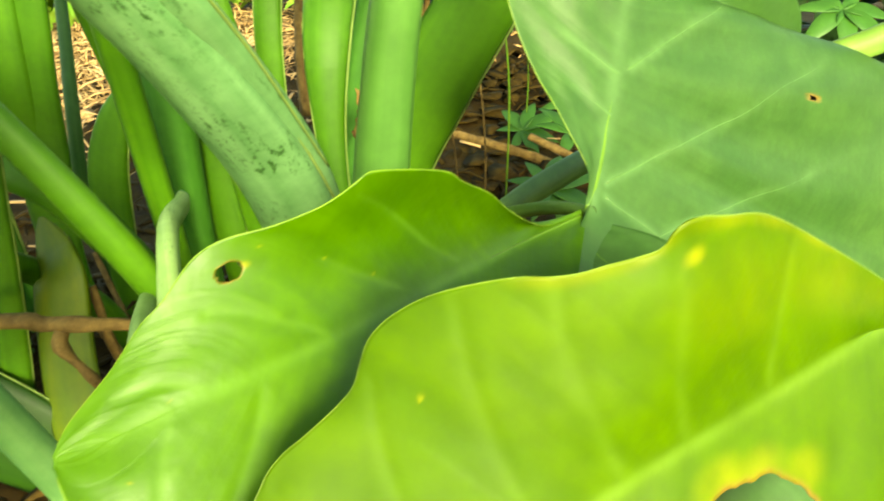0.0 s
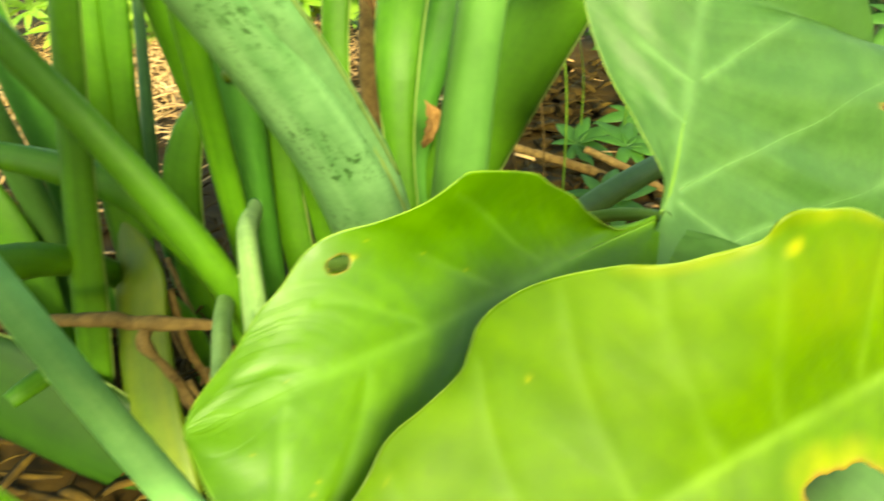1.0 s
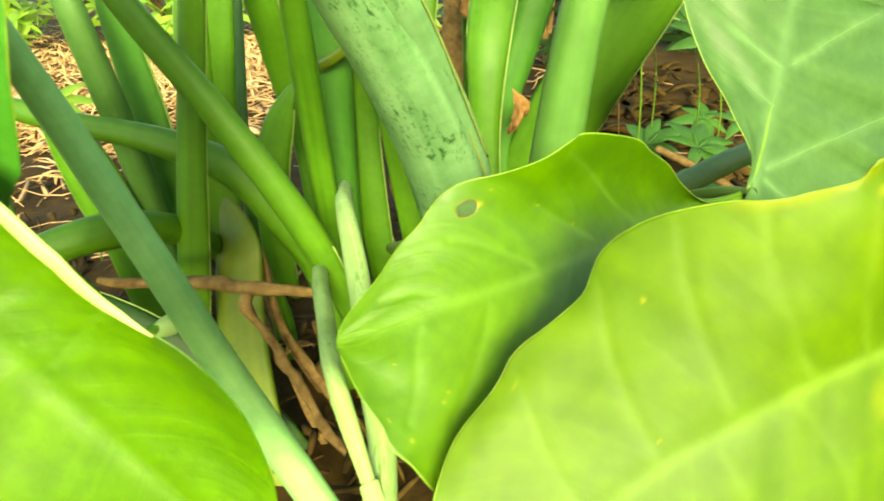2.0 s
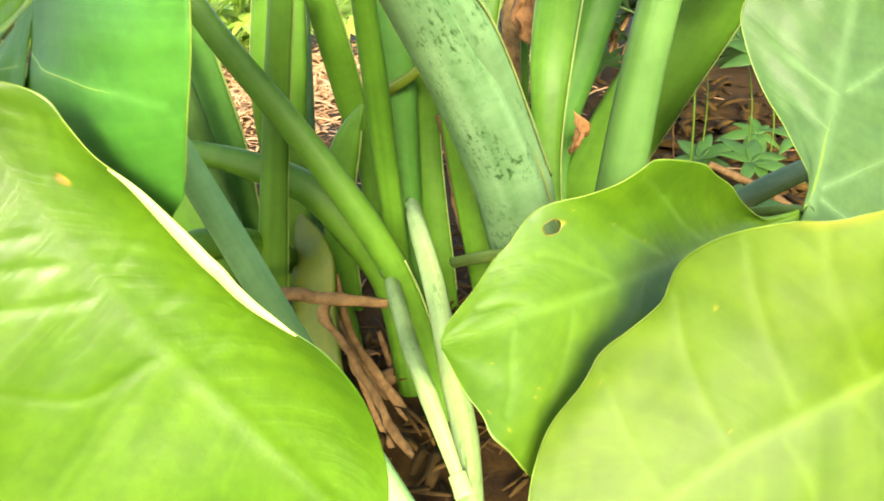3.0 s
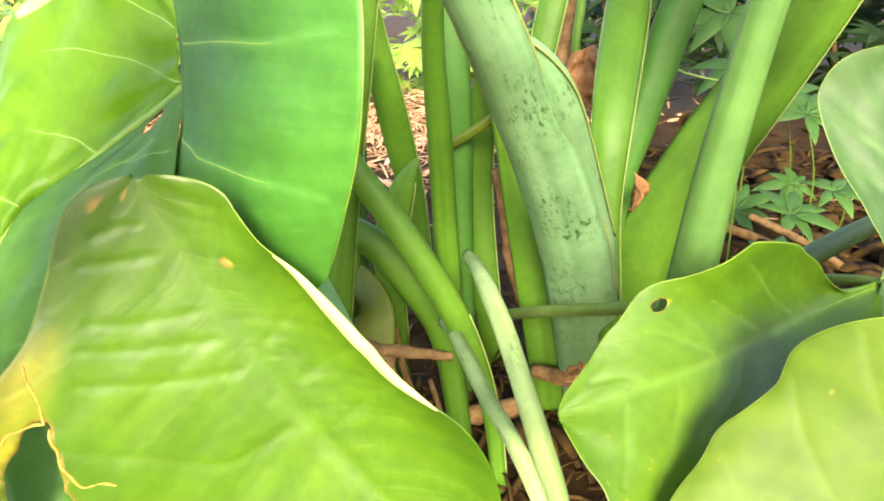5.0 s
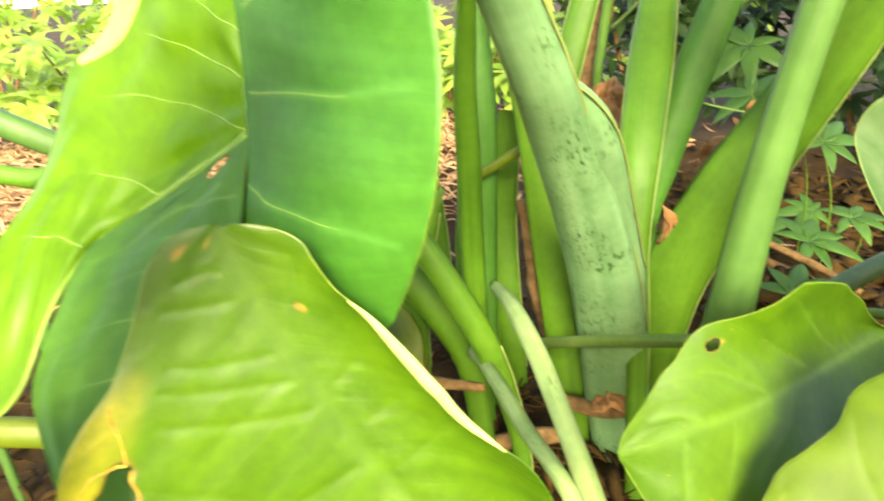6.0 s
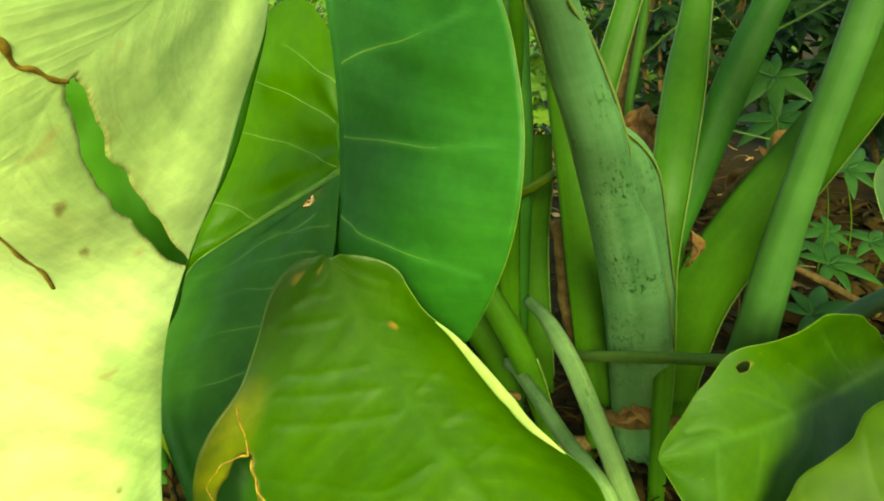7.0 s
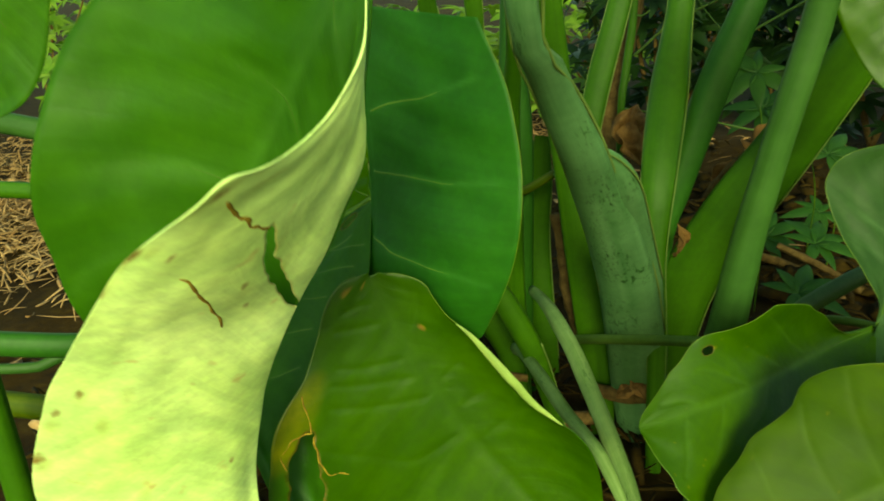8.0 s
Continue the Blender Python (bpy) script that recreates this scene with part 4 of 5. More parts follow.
part("petiole", bm, STEM_GREEN, back_blade)

b = Blade(rib=[(0.082, 0.405, 0.447), (0.078, 0.385, 0.439), (0.082, 0.355, 0.420), (0.105, 0.300, 0.405), (0.130, 0.252, 0.378), (0.143, 0.235, 0.325)],
          left=[(0.079, 0.404, 0.447), (0.057, 0.395, 0.445), (0.040, 0.375, 0.439), (0.047, 0.345, 0.422), (0.062, 0.300, 0.412), (0.084, 0.265, 0.388), (0.098, 0.240, 0.345), (0.140, 0.235, 0.323)],
          right=[(0.084, 0.404, 0.447), (0.109, 0.400, 0.446), (0.140, 0.385, 0.440), (0.185, 0.345, 0.420), (0.215, 0.305, 0.388), (0.205, 0.262, 0.345), (0.146, 0.235, 0.324)],
          cup=0.02, ripple=0.001, veins=4, nu=90, nv=24, seed=33)
leaf_blade(middle_leaf, b, LEAF_GREY, VEIN_DIM, side=1, rib=0.0009, lateral=0.0006, veins=[[(0.033, 0.000), (0.099, -0.250), (0.158, -0.347), (0.236, -0.347), (0.297, -0.486)], [(0.033, 0.056), (0.112, 0.236), (0.171, 0.319), (0.216, 0.417), (0.254, 0.569)], [(0.015, -0.222), (0.081, -0.625), (0.135, -0.778), (0.185, -0.778), (0.226, -0.833)]])

# ---- leaf stalks ----
G = "elephant ear stalks"
mottled = stalk("leaf_stalk", [(-0.137, 0.860, -0.064, 0.0417), (-0.150, 0.810, 0.092, 0.0461), (-0.158, 0.730, 0.247, 0.0464), (-0.171, 0.630, 0.396, 0.0410), (-0.188, 0.500, 0.527, 0.0330), (-0.2015, 0.405, 0.606, 0.0258), (-0.208, 0.325, 0.665, 0.0222), (-0.220, 0.265, 0.718, 0.0184), (-0.227, 0.200, 0.765, 0.0148), (-0.232, 0.140, 0.803, 0.0109), (-0.210, 0.060, 0.950, 0.0240), (-0.200, 0.000, 1.060, 0.0180)], STEM_MOTTLED,
      "thick mottled pale green leaf stalk with a sheathed base", group=G, flat=0.5, margins=[(2, 0.1, 0.7, 0.0016), (178, 0.05, 0.75, 0.002)])
bm = bmesh.new()
tube(bm, [(-0.197, 0.3425, 0.6600, 0.008), (-0.192, 0.3665, 0.6450, 0.017), (-0.187, 0.3945, 0.6230, 0.026), (-0.183, 0.4295, 0.5950, 0.031), (-0.1785, 0.5095, 0.5290, 0.0368), (-0.1645, 0.6405, 0.3990, 0.0425), (-0.1565, 0.7395, 0.2510, 0.0445)], 36, 18, 0.36, 0.02, (0, -1, 0.2))
flap = part("open_sheath", bm, STEM_MOTTLED, mottled, "swollen sheath open at its top")
bm = bmesh.new()
tube(bm, [(-0.189, 0.3425, 0.6600, 0.0006), (-0.175, 0.3665, 0.6450, 0.0010), (-0.161, 0.3945, 0.6230, 0.0011), (-0.152, 0.4295, 0.5950, 0.0012), (-0.1417, 0.5095, 0.5290, 0.0012), (-0.1220, 0.6405, 0.3990, 0.0012)], 40, 6)
part("sheath_margin", bm, MARGIN, flap)
stalk("leaf_stalk", [(-0.291, 0.740, 0.822, 0.0157), (-0.283, 0.790, 0.640, 0.0239), (-0.266, 0.800, 0.516, 0.0274), (-0.246, 0.810, 0.353, 0.0306), (-0.229, 0.820, 0.193, 0.0294), (-0.219, 0.830, 0.060, 0.0239)], STEM_DARK, "dark green sheathed stalk pressed behind the mottled one", group=G, flat=0.4)
stalk("leaf_stalk", [(-0.091, 0.980, 0.860, 0.0217), (-0.103, 0.930, 0.743, 0.0208), (-0.117, 0.860, 0.630, 0.0293), (-0.131, 0.760, 0.504, 0.0257), (-0.132, 0.730, 0.391, 0.0157), (-0.126, 0.720, 0.255, 0.0146)], STEM_GREEN, "upright green leaf stalk tapering upward from a sheath", group=G, flat=0.55, margins=[(178, 0.02, 0.8, 0.0016), (2, 0.02, 0.8, 0.0012)])
stalk("leaf_stalk", [(0.120, 0.900, 1.100, 0.0120), (0.031, 0.890, 0.846, 0.0210), (-0.010, 0.870, 0.741, 0.0231), (-0.052, 0.860, 0.629, 0.0264), (-0.100, 0.840, 0.476, 0.0242), (-0.122, 0.830, 0.381, 0.0189), (-0.120, 0.820, 0.203, 0.0161)], STEM_BLUE, "smooth blue-green leaf stalk leaning outward", group=G)
stalk("leaf_stalk", [(0.151, 0.700, 0.774, 0.0295), (0.105, 0.740, 0.669, 0.0352), (0.045, 0.780, 0.550, 0.0418), (-0.019, 0.800, 0.439, 0.0465), (-0.077, 0.820, 0.313, 0.0446), (-0.108, 0.840, 0.153, 0.0414)], STEM_DARK, "broad dark green sheathed stalk leaning outward behind the others", group=G, flat=0.4, margins=[(178, 0.1, 0.95, 0.0014)])
stalk("leaf_stalk", [(0.030, 0.330, 1.020, 0.0140), (0.008, 0.400, 0.812, 0.0140), (-0.001, 0.408, 0.752, 0.0148), (-0.013, 0.412, 0.694, 0.0149), (-0.025, 0.420, 0.631, 0.0152), (-0.040, 0.430, 0.544, 0.0173), (-0.053, 0.441, 0.440, 0.0202), (-0.065, 0.460, 0.316, 0.0231)], STEM_PALE, "pale green waxy leaf stalk, almost upright", group=G, flat=0.85)
stalk("leaf_stalk", [(-0.300, 0.500, 1.050, 0.0100), (-0.321, 0.620, 0.756, 0.0102), (-0.331, 0.660, 0.694, 0.0123), (-0.345, 0.700, 0.606, 0.0147), (-0.354, 0.745, 0.496, 0.0169), (-0.365, 0.794, 0.364, 0.0179), (-0.370, 0.830, 0.227, 0.0176), (-0.369, 0.860, 0.046, 0.0163)], STEM_GREEN, "slim upright green leaf stalk", group=G)
stalk("leaf_stalk", [(-0.371, 0.930, 0.883, 0.0171), (-0.377, 0.930, 0.663, 0.0252), (-0.376, 0.930, 0.545, 0.0306), (-0.383, 0.940, 0.414, 0.0332), (-0.388, 0.950, 0.267, 0.0314), (-0.383, 0.960, 0.125, 0.0220)], STEM_BLUE, "blue-green leaf stalk in the middle of the clump", group=G)
stalk("leaf_stalk", [(-0.380, 0.520, 1.050, 0.0100), (-0.367, 0.600, 0.778, 0.0121), (-0.387, 0.610, 0.709, 0.0134), (-0.409, 0.620, 0.617, 0.0149), (-0.433, 0.630, 0.522, 0.0166), (-0.462, 0.640, 0.395, 0.0186), (-0.492, 0.650, 0.249, 0.0216), (-0.525, 0.660, 0.078, 0.0209)], STEM_DARK, "dark green upright leaf stalk", group=G, flat=0.5, margins=[(178, 0.05, 0.9, 0.0012)])
stalk("leaf_stalk", [(-0.425, 0.330, 0.607, 0.0122), (-0.407, 0.362, 0.510, 0.0138), (-0.376, 0.375, 0.413, 0.0150), (-0.333, 0.392, 0.277, 0.0168), (-0.278, 0.400, 0.142, 0.0184), (-0.223, 0.410, 0.003, 0.0190)], STEM_MINT_LIT, "smooth blue-green leaf stalk slanting across the clump", group=G)
stalk("leaf_stalk", [(-0.504, 0.565, 0.640, 0.0128), (-0.463, 0.570, 0.568, 0.0145), (-0.406, 0.575, 0.484, 0.0160), (-0.356, 0.585, 0.400, 0.0172), (-0.318, 0.600, 0.318, 0.0182), (-0.295, 0.620, 0.238, 0.0162), (-0.277, 0.640, 0.132, 0.0125)], STEM_DARK, "long green leaf stalk slanting down to the clump's base", group=G, margins=[(170, 0.55, 0.95, 0.002)])
stalk("leaf_stalk", [(-0.771, 0.710, 0.442, 0.0137), (-0.670, 0.710, 0.414, 0.0150), (-0.587, 0.715, 0.398, 0.0164), (-0.531, 0.720, 0.381, 0.0199), (-0.460, 0.730, 0.346, 0.0231), (-0.408, 0.740, 0.278, 0.0246), (-0.367, 0.760, 0.173, 0.0208)], STEM_DARK, "arched green leaf stalk bending over", group=G)
stalk("leaf_stalk", [(-0.335, 0.800, 0.298, 0.0105), (-0.317, 0.750, 0.312, 0.0111), (-0.278, 0.610, 0.352, 0.0126), (-0.240, 0.500, 0.360, 0.0118), (-0.211, 0.418, 0.352, 0.0113), (-0.188, 0.344, 0.350, 0.0108), (-0.172, 0.295, 0.342, 0.0106), (-0.156, 0.250, 0.327, 0.0100), (-0.128, 0.120, 0.311, 0.0077)], STEM_WHITE, "pale cut leaf stalk with a withered end", "leaf stalk", G, root=False)
stalk("leaf_stalk", [(-0.352, 0.700, 0.238, 0.0100), (-0.332, 0.660, 0.253, 0.0106), (-0.280, 0.511, 0.299, 0.0110), (-0.237, 0.396, 0.326, 0.0101), (-0.203, 0.302, 0.357, 0.0087), (-0.182, 0.255, 0.362, 0.0074), (-0.150, 0.205, 0.324, 0.0040)], STEM_WHITE, "thin pale cut leaf stalk lying beside another", "leaf stalk", G, root=False)
stalk("leaf_stalk", [(-0.280, 0.820, 0.196, 0.0084), (-0.219, 0.700, 0.264, 0.0082), (-0.165, 0.620, 0.309, 0.0081), (-0.120, 0.550, 0.348, 0.0077), (-0.080, 0.460, 0.396, 0.0074), (-0.032, 0.380, 0.437, 0.0067)], STEM_LIGHT, "thin pale leaf stalk lying level before the base", "leaf stalk", G, root=False)
stalk("leaf_stalk", [(0.040, 0.630, 0.344, 0.0117), (0.079, 0.680, 0.348, 0.0135), (0.130, 0.735, 0.354, 0.0142), (0.193, 0.800, 0.359, 0.0136), (0.278, 0.880, 0.369, 0.0123)], STEM_LIGHT, "green leaf stalk lying low behind the broad leaf", "leaf stalk", G, root=False)
stalk("leaf_stalk", [(0.090, 0.400, 0.457, 0.0035), (0.079, 0.440, 0.441, 0.0055), (0.065, 0.520, 0.404, 0.0064), (0.033, 0.620, 0.345, 0.0075), (-0.020, 0.700, 0.251, 0.0087)], STEM_LIGHT, "pale stalk that carries the broad leaf", "leaf stalk", G)
stalk("leaf_stalk", [(-0.675, 0.740, 0.771, 0.0134), (-0.694, 0.800, 0.617, 0.0190), (-0.680, 0.800, 0.539, 0.0204), (-0.672, 0.820, 0.436, 0.0225), (-0.672, 0.850, 0.332, 0.0226), (-0.672, 0.880, 0.195, 0.0218)], STEM_PALE, "pale leaf stalk with a scraped side", "leaf stalk", G)
stalk("leaf_stalk", [(-0.598, 1.240, 0.837, 0.0071), (-0.614, 1.200, 0.593, 0.0085), (-0.616, 1.180, 0.487, 0.0097), (-0.609, 1.140, 0.399, 0.0107), (-0.603, 1.100, 0.311, 0.0117), (-0.606, 1.080, 0.184, 0.0121)], STEM_PALE, "slender pale leaf stalk at the back of the clump", "leaf stalk", G)
stalk("leaf_stalk", [(-0.552, 1.020, 0.796, 0.0173), (-0.549, 1.080, 0.599, 0.0258), (-0.541, 1.110, 0.496, 0.0292), (-0.535, 1.160, 0.366, 0.0297), (-0.519, 1.180, 0.225, 0.0231), (-0.512, 1.180, 0.064, 0.0199)], STEM_GREEN, "green leaf stalk at the back of the clump", "leaf stalk", G, flat=0.35, margins=[(178, 0.05, 0.9, 0.002)])
stalk("leaf_stalk", [(-0.654, 0.860, 0.725, 0.0136), (-0.685, 0.900, 0.570, 0.0213), (-0.684, 0.920, 0.445, 0.0286), (-0.672, 0.930, 0.333, 0.0284), (-0.667, 0.940, 0.188, 0.0229)], STEM_BLUE, "tapering blue-green sheath with a yellow edge", "leaf stalk", G, flat=0.35, margins=[(178, 0.05, 0.95, 0.003)])
stalk("leaf_stalk", [(-0.553, 0.960, 0.727, 0.0184), (-0.592, 0.970, 0.546, 0.0266), (-0.615, 0.980, 0.416, 0.0318), (-0.628, 1.000, 0.283, 0.0276), (-0.630, 1.000, 0.120, 0.0244)], STEM_GREEN, "broad green stalk behind the slanting ones", "leaf stalk", G, flat=0.4, margins=[(2, 0.05, 0.8, 0.002)])
stalk("leaf_stalk", [(-0.640, 0.520, 0.307, 0.0176), (-0.581, 0.540, 0.326, 0.0195), (-0.542, 0.570, 0.329, 0.0212), (-0.511, 0.640, 0.302, 0.0204), (-0.502, 0.740, 0.226, 0.0188), (-0.472, 0.820, 0.108, 0.0185)], STEM_DARK, "thick bent stalk with a brown scraped top", "leaf stalk", G)
stalk("leaf_stalk", [(-0.796, 0.660, 0.173, 0.0445), (-0.700, 0.650, 0.149, 0.0624), (-0.594, 0.630, 0.121, 0.0685), (-0.501, 0.620, 0.068, 0.0651), (-0.421, 0.620, -0.005, 0.0518), (-0.370, 0.620, -0.079, 0.0380)], STEM_DEEP_SHADED, "broad green sheath low in the clump, coloured dark for shade", "leaf stalk", G, flat=0.2, margins=[(178, 0.05, 0.8, 0.0015)])
stalk("leaf_stalk", [(-0.773, 0.840, 0.392, 0.0276), (-0.750, 0.840, 0.326, 0.0404), (-0.725, 0.840, 0.257, 0.0464), (-0.703, 0.840, 0.184, 0.0426), (-0.693, 0.840, 0.097, 0.0352)], STEM_GREEN, "broad green sheath behind the arched stalk", "leaf stalk", G, flat=0.25, margins=[(2, 0.05, 0.8, 0.0015)])
stalk("leaf_stalk", [(-0.362, 1.020, 0.490, 0.0210), (-0.383, 1.020, 0.415, 0.0338), (-0.400, 1.020, 0.326, 0.0395), (-0.408, 1.020, 0.231, 0.0372), (-0.410, 1.020, 0.118, 0.0310)], STEM_DARK, "broad dark sheath beside the slim stalk", "leaf stalk", G, flat=0.3)
stalk("leaf_stalk", [(-0.544, 0.970, 0.605, 0.0235), (-0.569, 0.980, 0.490, 0.0332), (-0.590, 0.990, 0.396, 0.0366), (-0.604, 1.000, 0.283, 0.0349), (-0.616, 1.000, 0.142, 0.0290)], STEM_GREEN, "broad yellow-green sheath behind the upright stalk", "leaf stalk", G, flat=0.3, margins=[(2, 0.05, 0.8, 0.0015)])
stalk("leaf_stalk", [(-0.507, 0.500, 0.216, 0.0089), (-0.499, 0.510, 0.220, 0.0102), (-0.491, 0.530, 0.221, 0.0110), (-0.478, 0.550, 0.224, 0.0106)], STEM_GREEN, "short pale cut stalk stub", "leaf stalk", G, root=False)
stalk("leaf_stalk", [(-0.697, 0.620, 0.283, 0.0167), (-0.659, 0.640, 0.211, 0.0197), (-0.623, 0.660, 0.134, 0.0214), (-0.570, 0.680, 0.031, 0.0196)], STEM_DARK, "dark stalk slanting down to the ground", "leaf stalk", G)
stalk("leaf_stalk", [(-0.481, 0.740, 0.303, 0.0029), (-0.476, 0.735, 0.288, 0.0145), (-0.464, 0.720, 0.267, 0.0259), (-0.448, 0.690, 0.249, 0.0310), (-0.449, 0.670, 0.187, 0.0327), (-0.436, 0.630, 0.121, 0.0346), (-0.408, 0.580, 0.049, 0.0333), (-0.378, 0.540, -0.020, 0.0275)], STEM_YELLOW, "dying stalk base turned yellow along its edge", "leaf stalk", G, flat=0.22, ridge=0.06)
stalk("leaf_stalk", [(-0.451, 0.980, 0.400, 0.0034), (-0.466, 0.980, 0.377, 0.0120), (-0.489, 0.985, 0.331, 0.0246), (-0.515, 0.990, 0.250, 0.0311), (-0.528, 1.000, 0.124, 0.0289)], STEM_GREEN, "yellow-green sheath with an open pale edge", "leaf stalk", G, flat=0.4, margins=[(178, 0.1, 0.9, 0.002)])
stalk("leaf_stalk", [(-0.336, 0.980, 0.531, 0.0145), (-0.346, 0.990, 0.449, 0.0249), (-0.358, 1.000, 0.340, 0.0289), (-0.353, 1.000, 0.229, 0.0265), (-0.342, 1.000, 0.088, 0.0240)], STEM_GREEN, "short green sheath at the back of the clump", "leaf stalk", G, flat=0.4, margins=[(178, 0.1, 0.9, 0.002)])
stalk("leaf_stalk", [(-0.381, 0.900, 0.442, 0.0094), (-0.345, 0.880, 0.463, 0.0078), (-0.289, 0.860, 0.501, 0.0070)], STEM_YELLOW, "broken yellow-green stalk end", "leaf stalk", G, root=False)
stalk("leaf_stalk", [(-0.180, 1.120, 0.850, 0.0190), (-0.211, 1.100, 0.725, 0.0214), (-0.240, 1.080, 0.613, 0.0229), (-0.260, 1.060, 0.496, 0.0203), (-0.266, 1.050, 0.350, 0.0188)], STEM_GREEN, "green folded spear of a young leaf", "leaf stalk", G, flat=0.4, margins=[(178, 0.05, 0.9, 0.002), (2, 0.05, 0.9, 0.002)])
stalk("leaf_stalk", [(-0.178, 1.150, 0.797, 0.0069), (-0.181, 1.150, 0.712, 0.0080), (-0.193, 1.140, 0.615, 0.0082), (-0.201, 1.130, 0.503, 0.0073)], STEM_GREEN, "thin green shoot beside the stalks", "shoot", G)
stalk("leaf_stalk", [(-1.341, 0.700, 0.649, 0.0200), (-1.163, 0.720, 0.607, 0.0207), (-1.062, 0.750, 0.552, 0.0211), (-0.995, 0.780, 0.509, 0.0207), (-0.898, 0.800, 0.453, 0.0182)], STEM_PALE, "pale stalk leaning out over the litter", "leaf stalk", G)
stalk("leaf_stalk", [(-1.345, 0.660, 0.525, 0.0157), (-1.156, 0.680, 0.511, 0.0154), (-1.016, 0.700, 0.490, 0.0153), (-0.940, 0.720, 0.461, 0.0146)], STEM_GREEN, "green stalk lying over the litter", "leaf stalk", G)
stalk("leaf_stalk", [(-1.136, 0.400, 0.254, 0.0204), (-0.948, 0.420, 0.237, 0.0206), (-0.867, 0.440, 0.229, 0.0200), (-0.790, 0.480, 0.191, 0.0184)], STEM_YELLOW, "yellow-green stalk lying low", "leaf stalk", G)

stalk("leaf_stalk", [(0.268, 0.660, 0.460, 0.0119), (0.306, 0.630, 0.488, 0.0118), (0.363, 0.620, 0.512, 0.0124), (0.407, 0.620, 0.530, 0.0132), (0.472, 0.600, 0.568, 0.0130)], STEM_LIGHT, "pale stalk rising behind the broad leaf", "leaf stalk", G)

stalk("leaf_stalk", [(-1.349, 0.420, 0.352, 0.0201), (-1.218, 0.460, 0.323, 0.0213), (-1.126, 0.500, 0.301, 0.0216), (-1.051, 0.540, 0.285, 0.0210), (-0.963, 0.600, 0.271, 0.0197)], STEM_BLUE, "green stalk lying level over the litter", "leaf stalk", G)
stalk("leaf_stalk", [(-1.412, 0.440, 0.268, 0.0087), (-1.227, 0.470, 0.264, 0.0090), (-1.140, 0.500, 0.257, 0.0095), (-1.074, 0.540, 0.247, 0.0092)], STEM_PALE, "slender pale stalk lying over the litter", "leaf stalk", G)

# ---- unseen leaf blades added over the tall stalks to shade the clump ----
def shade_leaf(node, tip, half, label, seed, mat):
    """A broad leaf held out level at the top of a stalk; half: half its width."""
    ob = thing("elephant_ear_leaf", label, "leaf", "elephant ear leaves")
    a, z = Vector(node), Vector(tip)
    d = z - a
    side = d.cross(Vector((0, 0, 1))).normalized() * half
    sag = Vector((0, 0, -0.12 * d.length))
    line = lambda f, w, drop: tuple(a + d * f + side * w + sag * drop)
    ribs = [line(f, 0, f * f * 1.6) for f in (0, 0.3, 0.6, 0.85, 1)]
    edges = [[line(f, s * w, drop) for f, w, drop in ((0, 0.05, 0), (-0.28, 0.35, 0.4), (-0.3, 0.75, 0.7), (0.0, 1.0, 0.8), (0.35, 0.92, 0.8), (0.65, 0.6, 1.0), (0.88, 0.25, 1.4), (1, 0, 1.6))] for s in (-1, 1)]
    leaf_blade(ob, Blade(ribs, edges[0], edges[1], 0.04, 0.003, 7, 70, 14, seed), mat, VEIN, side=-1, rib=0.003, lateral=0.0012, us=(0.12, 0.3, 0.5, 0.7))
    return ob


for node, tip, half, mat in (((-0.20, 0.0, 1.06), (0.02, -0.26, 1.14), 0.13, LEAF_FRESH), ((0.03, 0.33, 1.02), (0.30, 0.02, 1.16), 0.16, LEAF_FRESH), ((-0.38, 0.52, 1.05), (-0.46, 0.16, 1.14), 0.15, LEAF_BLUE),
                             ((-0.30, 0.50, 1.05), (-0.06, 0.22, 1.18), 0.15, LEAF_FRESH), ((0.12, 0.90, 1.10), (0.72, 0.05, 1.28), 0.30, LEAF_BLUE)):
    shade_leaf(node, tip, half, "unseen broad leaf added over its stalk to shade the clump", 11 + int(10 * abs(node[0])), mat)

# ---- sticks ----
def stick(points, label, twigs=()):
    ob = thing("stick", label, "stick", "dry sticks")
    bm = bmesh.new()
    tube(bm, points, 40, 10, 1.0, 0.0, (0, -1, 0.2), 0.35)
    part("stick_body", bm, BARK, ob)
    for tw in twigs:
        bm = bmesh.new()
        tube(bm, tw, 44, 8, 1.0, 0.0, (0, -1, 0.2), 0.8)
        part("twig", bm, BARK, ob)
    return ob


stick([(-0.573, 0.575, 0.263, 0.0044), (-0.540, 0.575, 0.261, 0.0063), (-0.482, 0.570, 0.267, 0.0068), (-0.418, 0.567, 0.271, 0.0082), (-0.403, 0.567, 0.267, 0.0073), (-0.371, 0.567, 0.266, 0.0079), (-0.330, 0.575, 0.259, 0.0067), (-0.313, 0.580, 0.256, 0.0061)], "dry brown stick lying across the clump with a forked twig",
      [[(-0.384, 0.567, 0.261, 0.0061), (-0.388, 0.560, 0.247, 0.0067), (-0.383, 0.560, 0.233, 0.0046), (-0.365, 0.560, 0.205, 0.0050), (-0.356, 0.565, 0.168, 0.0061), (-0.342, 0.570, 0.137, 0.0055), (-0.330, 0.575, 0.089, 0.0050), (-0.327, 0.580, 0.068, 0.0061), (-0.301, 0.600, 0.004, 0.0046)]])
stick([(-0.309, 0.930, 0.396, 0.0086), (-0.300, 0.940, 0.332, 0.0108), (-0.289, 0.945, 0.234, 0.0131), (-0.268, 0.950, 0.144, 0.0134), (-0.241, 0.960, 0.059, 0.0137), (-0.206, 0.970, -0.078, 0.0109)], "upright dry bark stick with peeling sides")
